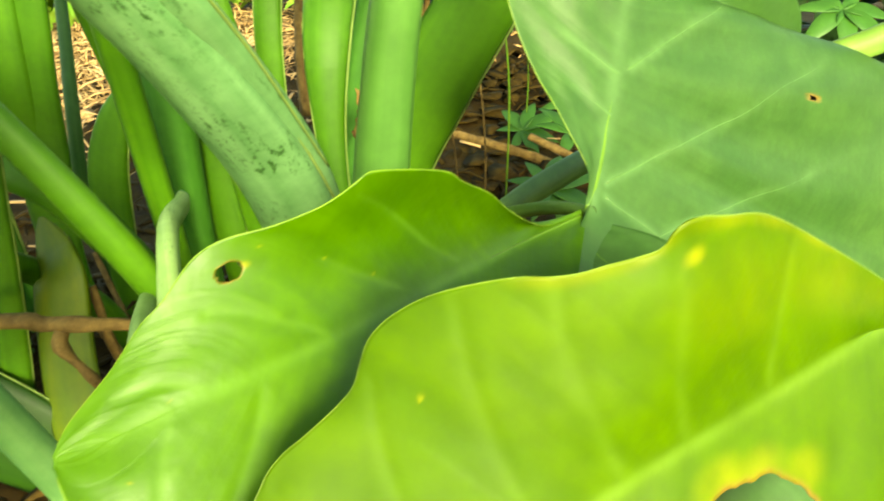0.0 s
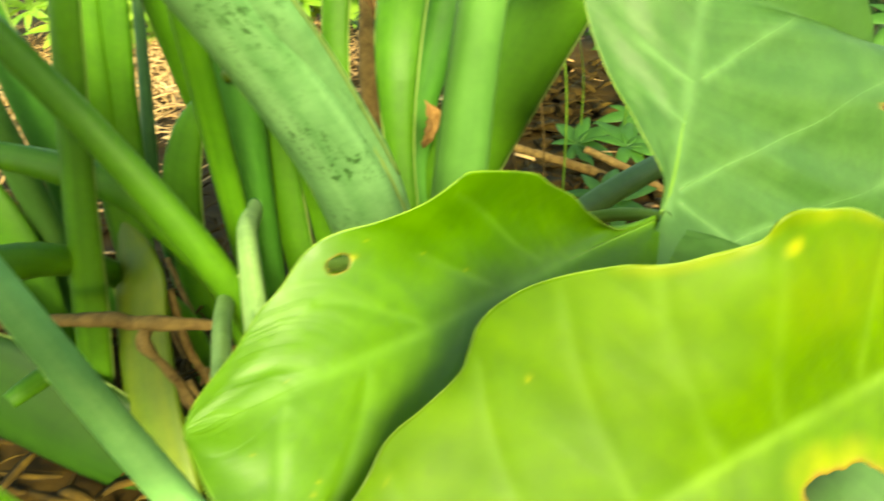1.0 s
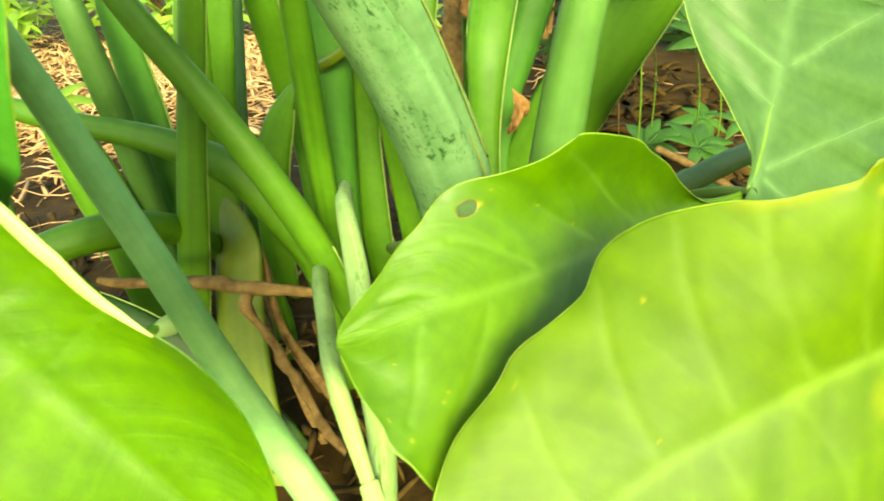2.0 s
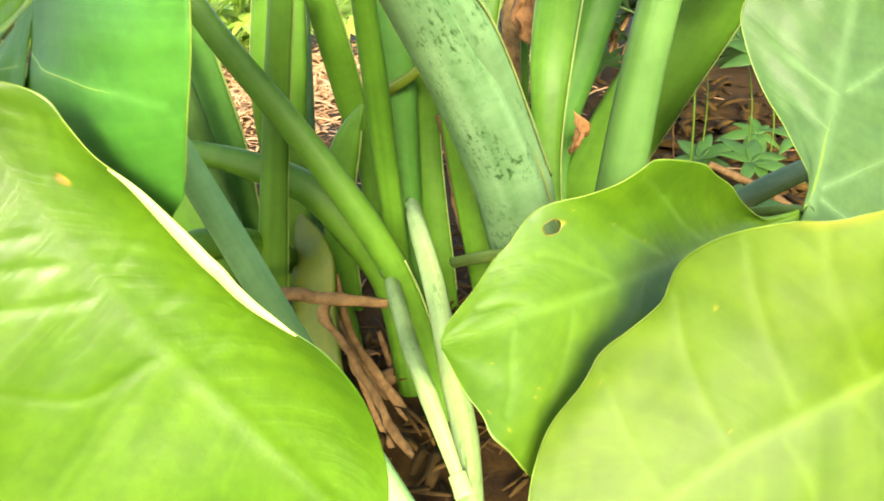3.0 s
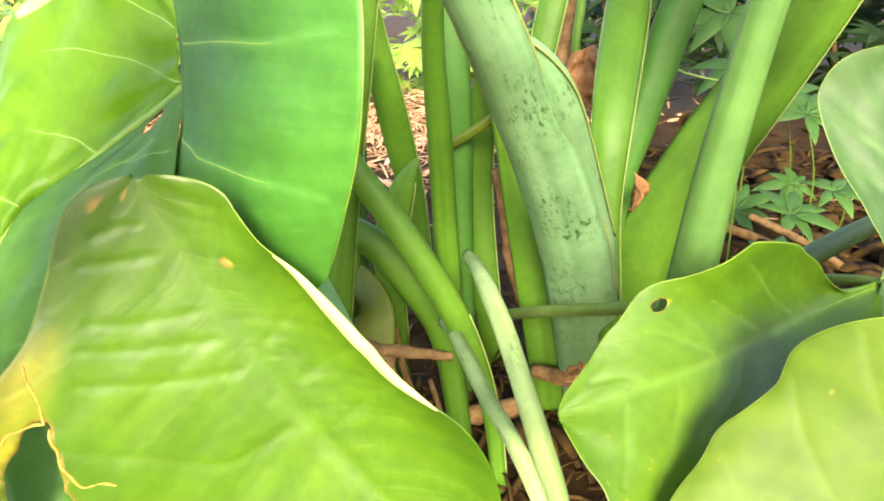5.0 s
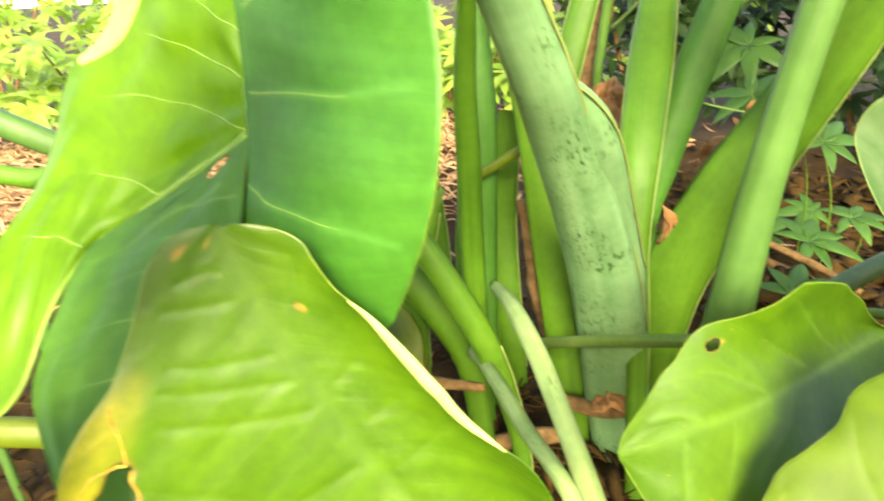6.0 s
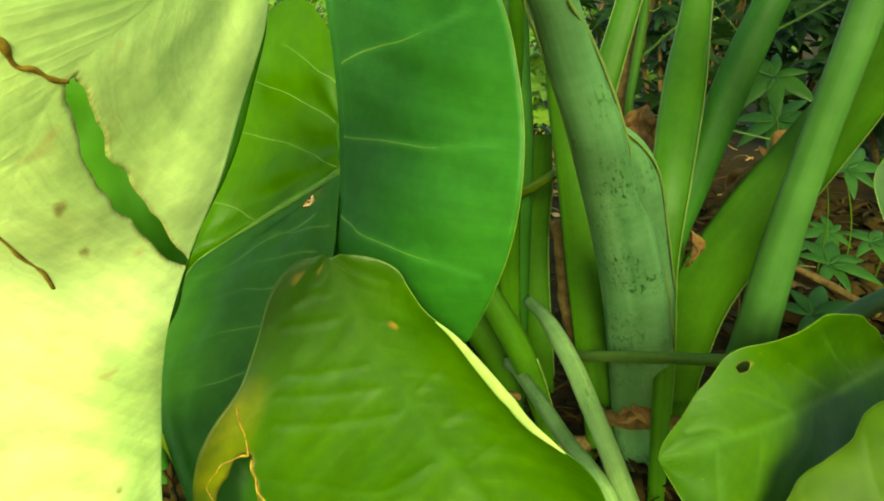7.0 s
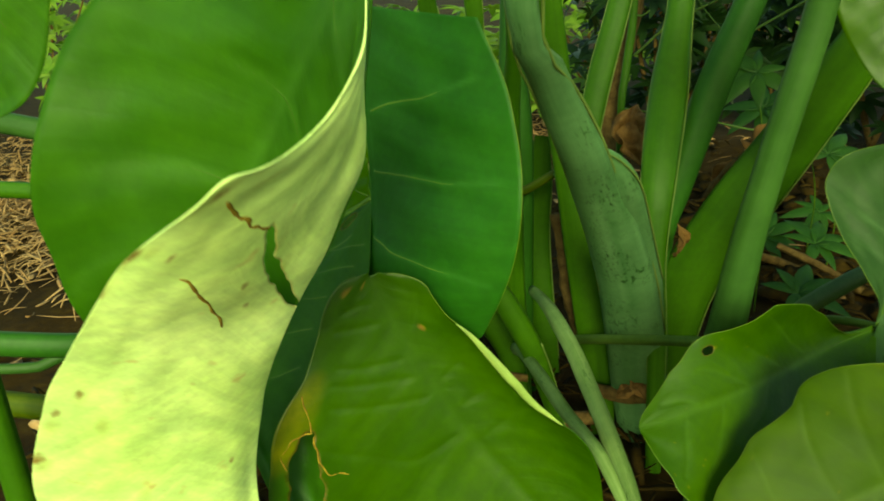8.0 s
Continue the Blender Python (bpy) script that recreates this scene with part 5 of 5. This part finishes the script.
stick([(-0.432, 0.720, 0.220, 0.0049), (-0.413, 0.700, 0.139, 0.0058), (-0.377, 0.700, 0.063, 0.0076), (-0.323, 0.700, -0.025, 0.0078), (-0.248, 0.700, -0.115, 0.0061)], "thin brown twig among the sticks")
stick([(-0.416, 0.780, -0.006, 0.0102), (-0.362, 0.800, 0.009, 0.0157), (-0.290, 0.820, 0.022, 0.0157), (-0.220, 0.850, 0.019, 0.0121)], "short thick dry branch lying on the earth")
stick([(-0.402, 0.660, 0.126, 0.0040), (-0.357, 0.640, 0.008, 0.0049), (-0.324, 0.630, -0.031, 0.0041), (-0.265, 0.620, -0.051, 0.0024)], "thin curled brown twig on the earth")
stick([(-0.037, 1.500, 0.151, 0.0085), (0.089, 1.560, 0.093, 0.0102), (0.234, 1.620, 0.021, 0.0121), (0.361, 1.660, -0.056, 0.0112)], "brown stick lying on the earth behind the leaves")
stick([(0.164, 1.450, 0.147, 0.0077), (0.251, 1.400, 0.117, 0.0087), (0.333, 1.350, 0.078, 0.0084)], "brown stick among the seedlings")
stick([(-0.168, 1.250, 0.798, 0.0179), (-0.193, 1.240, 0.678, 0.0194), (-0.219, 1.220, 0.563, 0.0220), (-0.230, 1.200, 0.422, 0.0247), (-0.230, 1.180, 0.286, 0.0252)], "old brown woody stem behind the clump")


# ---- litter, seedlings and shrubs ----
def shard(bm, p, length, width, yaw, pitch, bend, rnd, folds=4):
    """One bent strip of straw or dead leaf, closed, with a little thickness."""
    d = Vector((math.cos(yaw) * math.cos(pitch), math.sin(yaw) * math.cos(pitch), math.sin(pitch)))
    s = d.cross(Vector((rnd.uniform(-0.4, 0.4), rnd.uniform(-0.4, 0.4), 1))).normalized()
    up = s.cross(d)
    rows = []
    for k in range(folds):
        f = k / (folds - 1)
        w = width * (0.35 + 1.3 * math.sin(math.pi * min(max(f, 0.08), 0.92))) / 2
        c = Vector(p) + d * length * (f - 0.5) + up * bend * length * 4 * f * (1 - f)
        rows.append([bm.verts.new(c + s * w), bm.verts.new(c - s * w), bm.verts.new(c + up * max(0.001, width * 0.12))])
    for a, b in zip(rows[:-1], rows[1:]):
        for i in range(3):
            bm.faces.new((a[i], a[(i + 1) % 3], b[(i + 1) % 3], b[i]))
    bm.faces.new(rows[0][::-1])
    bm.faces.new(rows[-1])


def litter(name, label, mat, spots, count, length, width, seed, height=0.02):
    rnd = random.Random(seed)
    bm = bmesh.new()
    for _ in range(count):
        x, y, sx, sy = rnd.choice(spots)
        L = rnd.uniform(*length)
        shard(bm, (rnd.gauss(x, sx), rnd.gauss(y, sy), rnd.uniform(0.004, height)), L, rnd.uniform(*width), rnd.uniform(0, 6.3), rnd.uniform(-0.3, 0.3), rnd.uniform(-0.15, 0.25), rnd)
    ob = part(name, bm, mat, None)
    return tagged(ob, label, "litter", kind="stuff")


LEFT = [(-1.7, 2.4, 0.55, 0.5), (-2.4, 1.9, 0.5, 0.4), (-1.2, 3.1, 0.5, 0.5), (-3.0, 2.9, 0.7, 0.6)]
litter("straw_litter", "pale dry straw scattered over the earth", DRY, LEFT, 6500, (0.05, 0.18), (0.003, 0.009), 5, 0.04)
litter("dead_leaf_litter", "curled brown dead leaf pieces on the earth", DRY, LEFT + [(0.3, 0.5, 2.0, 2.0)], 1100, (0.03, 0.08), (0.012, 0.035), 6)
litter("brown_leaf_litter", "brown leaf pieces and stems on the earth behind the clump", SHADED_LITTER, [(0.25, 2.0, 0.35, 0.45), (0.7, 1.7, 0.4, 0.4)], 700, (0.04, 0.13), (0.004, 0.05), 8, 0.03)
litter("dark_litter", "litter at the foot of the clump, coloured dark for shade", SHADED_LITTER, [(-0.1, 0.9, 0.35, 0.3), (0.7, 1.8, 0.45, 0.5), (-0.95, 0.95, 0.3, 0.4), (0.0, 0.5, 1.8, 1.8)], 2600, (0.03, 0.12), (0.003, 0.014), 7)


def leaflet(bm, base, way, up, length, width, n=5):
    """One pointed leaflet, folded a little along its rib."""
    way, up = way.normalized(), up.normalized()
    side = way.cross(up).normalized()
    rows = []
    for k in range(n + 1):
        f = k / n
        w = width * math.sin(math.pi * f ** 0.75) ** 0.9 / 2 + 0.0004
        c = base + way * length * f - up * length * 0.22 * f * f
        rows.append((bm.verts.new(c - side * w + up * w * 0.35), bm.verts.new(c), bm.verts.new(c + side * w + up * w * 0.35)))
    for a, b in zip(rows[:-1], rows[1:]):
        bm.faces.new((a[0], b[0], b[1], a[1]))
        bm.faces.new((a[1], b[1], b[2], a[2]))


def palmate(bm, centre, up, size, rnd, fingers=7):
    up = Vector(up).normalized()
    x = up.orthogonal().normalized()
    x.rotate(Matrix.Rotation(rnd.uniform(0, 6.3), 3, up))
    y = up.cross(x)
    for k in range(fingers):
        a = math.pi * 2 * k / fingers * 0.86
        L = size * (1 - 0.35 * abs(k - fingers / 2 + 0.5) / (fingers / 2)) * rnd.uniform(0.85, 1.1)
        leaflet(bm, centre, x * math.cos(a) + y * math.sin(a) + up * 0.12, up, L, L * 0.30)


def cassava_leaf(centre, up, size, foot, seed, label, mat=None):
    """A seedling leaf: seven leaflets, each a part, on a thin stalk."""
    rnd = random.Random(seed)
    ob = thing("cassava_leaf", label, "leaf", "cassava leaves")
    c, up = Vector(centre), Vector(up).normalized()
    x = up.orthogonal().normalized()
    x.rotate(Matrix.Rotation(rnd.uniform(0, 6.3), 3, up))
    y = up.cross(x)
    for k in range(7):
        a = math.pi * 2 * k / 7 * 0.9
        bm = bmesh.new()
        L = size * rnd.uniform(0.75, 1.1) * (1 - 0.1 * abs(k - 3))
        leaflet(bm, c, x * math.cos(a) + y * math.sin(a) + up * rnd.uniform(-0.05, 0.2), up, L, L * 0.32, 8)
        p = part("leaflet", bm, mat or LEAF_CASSAVA, ob)
        t = p.modifiers.new("thickness", "SOLIDIFY")
        t.thickness = 0.0006
    bm = bmesh.new()
    f = Vector(foot)
    m = (c + f) / 2 + Vector((0.02, 0, 0.02))
    tube(bm, [(*f, 0.002), (*m, 0.0018), (*c, 0.0014)], 14, 6)
    part("leaf_stem", bm, VEIN_DIM, ob)
    return ob


for k, ((x, y, z), up, size) in enumerate([
        ((0.180, 1.750, 0.060), (-0.1, -0.5, 1), 0.13), ((0.346, 1.900, 0.084), (0.2, -0.6, 1), 0.11), ((0.061, 1.250, 0.594), (-0.2, -0.7, 0.7), 0.11),
        ((0.258, 1.500, 0.134), (0.2, -0.4, 1), 0.13), ((0.366, 1.600, 0.160), (0.1, -0.3, 1), 0.12), ((0.180, 1.250, 0.111), (0.1, -0.5, 1), 0.12),
        ((0.143, 1.700, 0.435), (-0.2, -0.7, 1), 0.14), ((0.233, 1.600, 0.385), (0.2, -0.7, 1), 0.12), ((0.264, 1.500, 0.361), (0.2, -0.7, 1), 0.13), ((0.786, 1.500, 0.384), (0.0, -0.7, 1), 0.14)]):
    cassava_leaf((x, y, z), up, size, (x + 0.05, y + 0.12, 0.0), 30 + k, "grey-green cassava leaf with seven narrow leaflets")


cassava_leaf((-0.846, 0.950, 0.375), (0.1, -0.5, 1), 0.09, (-0.95, 1.1, 0.0), 45, "bright yellow-green leaf standing in the sun", LEAF_GRASS)


def shrub(x, y, height, spread, seed, label, mat=LEAF_BUSH_SHADED, leaves=120, size=0.13):
    rnd = random.Random(seed)
    ob = thing("cassava_shrub", label, "shrub", "shrubs behind the clump")
    ob.location = (x, y, 0)
    tops = []
    for k in range(4):
        a = rnd.uniform(0, 6.3)
        top = Vector((math.cos(a) * spread * 0.5, math.sin(a) * spread * 0.5, height * rnd.uniform(0.7, 1.0)))
        bm = bmesh.new()
        tube(bm, [(0, 0, 0, 0.012), (*(top * 0.5 + Vector((rnd.uniform(-0.05, 0.05), 0, 0))), 0.009), (*top, 0.005)], 16, 7, 1, 0, (0, -1, 0.2), 0.2)
        part("branch", bm, BARK, ob)
        tops.append(top)
    bm = bmesh.new()
    for _ in range(leaves):
        c = rnd.choice(tops) * rnd.uniform(0.25, 1.05) + Vector((rnd.gauss(0, spread * 0.42), rnd.gauss(0, spread * 0.42), rnd.gauss(0, height * 0.13)))
        c.z = max(c.z, 0.03)
        palmate(bm, c, (rnd.gauss(0, 0.4), rnd.gauss(-0.3, 0.4), 0.9), size * rnd.uniform(0.7, 1.25), rnd, rnd.choice((5, 7, 7)))
    f = part("foliage", bm, mat, ob)
    f["kind"] = "stuff"
    return ob


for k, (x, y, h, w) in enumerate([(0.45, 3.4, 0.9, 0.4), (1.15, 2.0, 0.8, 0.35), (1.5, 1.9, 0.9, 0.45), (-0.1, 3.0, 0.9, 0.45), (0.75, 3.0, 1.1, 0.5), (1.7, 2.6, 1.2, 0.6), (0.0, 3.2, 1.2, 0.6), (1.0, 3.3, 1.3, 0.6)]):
    shrub(x, y, h, w, 50 + k, "leafy cassava shrub behind the clump, coloured dark for shade")
# The far shrubs' lighter green stands for the sun on them.
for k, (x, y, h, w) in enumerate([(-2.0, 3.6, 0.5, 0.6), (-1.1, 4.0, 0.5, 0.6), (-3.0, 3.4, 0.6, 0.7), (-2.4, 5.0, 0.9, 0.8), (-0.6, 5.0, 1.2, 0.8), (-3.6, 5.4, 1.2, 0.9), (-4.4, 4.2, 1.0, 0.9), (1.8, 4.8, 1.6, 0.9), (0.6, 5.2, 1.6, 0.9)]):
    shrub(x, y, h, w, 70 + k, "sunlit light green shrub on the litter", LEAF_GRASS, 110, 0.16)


def dead_leaf(at, size, yaw, tilt, seed, label, mat=None):
    """A crumpled dead leaf: a blade with a strong cup and ripple."""
    ob = thing("dead_leaf", label, "dead leaf", "dead leaves")
    m = pose(*at, tilt, 0, yaw)
    P = lambda x, y, z: tuple(m @ Vector((x * size, y * size, z * size)))
    blade = Blade([P(0, 0, 0), P(0, 0.4, 0.12), P(0, 0.8, 0.05), P(0, 1, -0.1)], [P(-0.02, 0, 0), P(-0.4, 0.3, 0.2), P(-0.3, 0.7, 0.25), P(0, 1, -0.1)], [P(0.02, 0, 0), P(0.35, 0.35, 0.1), P(0.3, 0.7, 0.25), P(0.01, 1, -0.1)], 0.2, 0.02 * size / 0.1, 5, 30, 8, seed)
    body = part("blade", blade.mesh(), mat or DEAD, ob)
    t = body.modifiers.new("thickness", "SOLIDIFY")
    t.thickness = 0.0008
    if at[2] > 0.4:
        bm = bmesh.new()
        tube(bm, [(at[0], at[1], at[2], 0.0012), (at[0] + 0.02, at[1] + 0.03, at[2] * 0.5, 0.0016), (at[0] + 0.01, at[1] + 0.05, -0.01, 0.002)], 20, 6)
        part("dry_stem", bm, BARK, ob)
    return ob


dead_leaf((-0.160, 1.020, 0.466), 0.10, 20, 60, 1, "crumpled brown dead leaf caught between the stalks")
dead_leaf((0.034, 1.050, 0.463), 0.12, -60, 20, 2, "curled brown dead leaf behind the stalks")
dead_leaf((-0.011, 1.000, 0.406), 0.09, -40, 40, 3, "curled brown dead leaf behind the stalks")
dead_leaf((-0.106, 0.735, 0.395), 0.055, 60, 100, 4, "small withered brown flower bract on a stalk")
def dry_stem(points, label, mat):
    ob = thing("dry_stem", label, "stem", "thin stems behind the clump")
    bm = bmesh.new()
    tube(bm, points, 30, 7, 1.0, 0.0, (0, -1, 0.2), 0.3)
    part("stem_body", bm, mat, ob)
    return ob


for points in ([(-0.232, 1.200, 0.781, 0.0036), (-0.209, 1.200, 0.741, 0.0036), (-0.169, 1.200, 0.720, 0.0036), (-0.150, 1.200, 0.729, 0.0031)], [(-0.181, 1.300, 0.630, 0.0051), (-0.168, 1.300, 0.642, 0.0051), (-0.111, 1.300, 0.690, 0.0050), (-0.026, 1.300, 0.732, 0.0043), (0.056, 1.300, 0.768, 0.0037)], [(-0.054, 1.350, 0.742, 0.0028), (-0.041, 1.350, 0.717, 0.0028), (0.004, 1.350, 0.664, 0.0028), (0.035, 1.350, 0.633, 0.0022)], [(0.040, 1.400, 0.645, 0.0046), (0.073, 1.400, 0.665, 0.0046), (0.175, 1.400, 0.722, 0.0044), (0.249, 1.400, 0.770, 0.0038)],
               [(-0.043, 1.300, 0.501, 0.0034), (0.012, 1.300, 0.479, 0.0040), (0.107, 1.300, 0.457, 0.0039), (0.162, 1.300, 0.435, 0.0033)], [(-0.230, 1.250, 0.537, 0.0034), (-0.202, 1.250, 0.529, 0.0034), (-0.137, 1.250, 0.518, 0.0033), (-0.100, 1.250, 0.520, 0.0028)]):
    dry_stem([(x, y, z, 0.6 * r) for x, y, z, r in points], "thin pale stem among the stalks", STEM_LIGHT)
for points in ([(-0.484, 0.800, 0.137, 0.0036), (-0.447, 0.780, 0.068, 0.0045), (-0.400, 0.760, -0.001, 0.0045), (-0.336, 0.740, -0.091, 0.0041), (-0.300, 0.730, -0.148, 0.0032)], [(-0.556, 0.880, 0.112, 0.0044), (-0.507, 0.860, 0.037, 0.0054), (-0.480, 0.840, -0.065, 0.0055), (-0.475, 0.820, -0.172, 0.0046)], [(-0.418, 0.840, 0.055, 0.0043), (-0.389, 0.820, -0.020, 0.0057), (-0.339, 0.800, -0.070, 0.0057), (-0.281, 0.790, -0.114, 0.0042)], [(-0.507, 0.760, -0.011, 0.0037), (-0.439, 0.780, -0.042, 0.0047), (-0.371, 0.800, -0.108, 0.0048), (-0.301, 0.820, -0.202, 0.0040)], [(-0.544, 0.950, 0.147, 0.0042), (-0.508, 0.920, 0.059, 0.0051), (-0.482, 0.900, -0.015, 0.0052), (-0.439, 0.880, -0.112, 0.0043)]):
    stick(points, "thin brown twig tangled at the foot of the clump")
stick([(-0.043, 1.000, 0.407, 0.0067), (-0.023, 1.000, 0.440, 0.0075), (0.003, 1.000, 0.471, 0.0074), (0.024, 1.000, 0.493, 0.0064)], "broken brown stalk end behind the clump")
dead_leaf((-0.181, 1.050, 0.489), 0.085, -20, 70, 8, "orange-brown dead leaf behind the woody stem")
stick([(-0.240, 0.800, 0.111, 0.0102), (-0.176, 0.780, 0.113, 0.0135), (-0.092, 0.760, 0.129, 0.0113), (-0.021, 0.740, 0.133, 0.0075)], "rusty brown stick lying before the stalks")
dead_leaf((-0.188, 0.745, 0.128), 0.05, -70, 20, 9, "brown dead leaf at the base of the mottled stalk")
dead_leaf((-0.142, 0.740, 0.134), 0.05, 30, 30, 10, "brown dead leaf at the base of the mottled stalk")
dead_leaf((-0.408, 0.800, 0.036), 0.05, 140, 10, 7, "brown dead leaf on the earth")
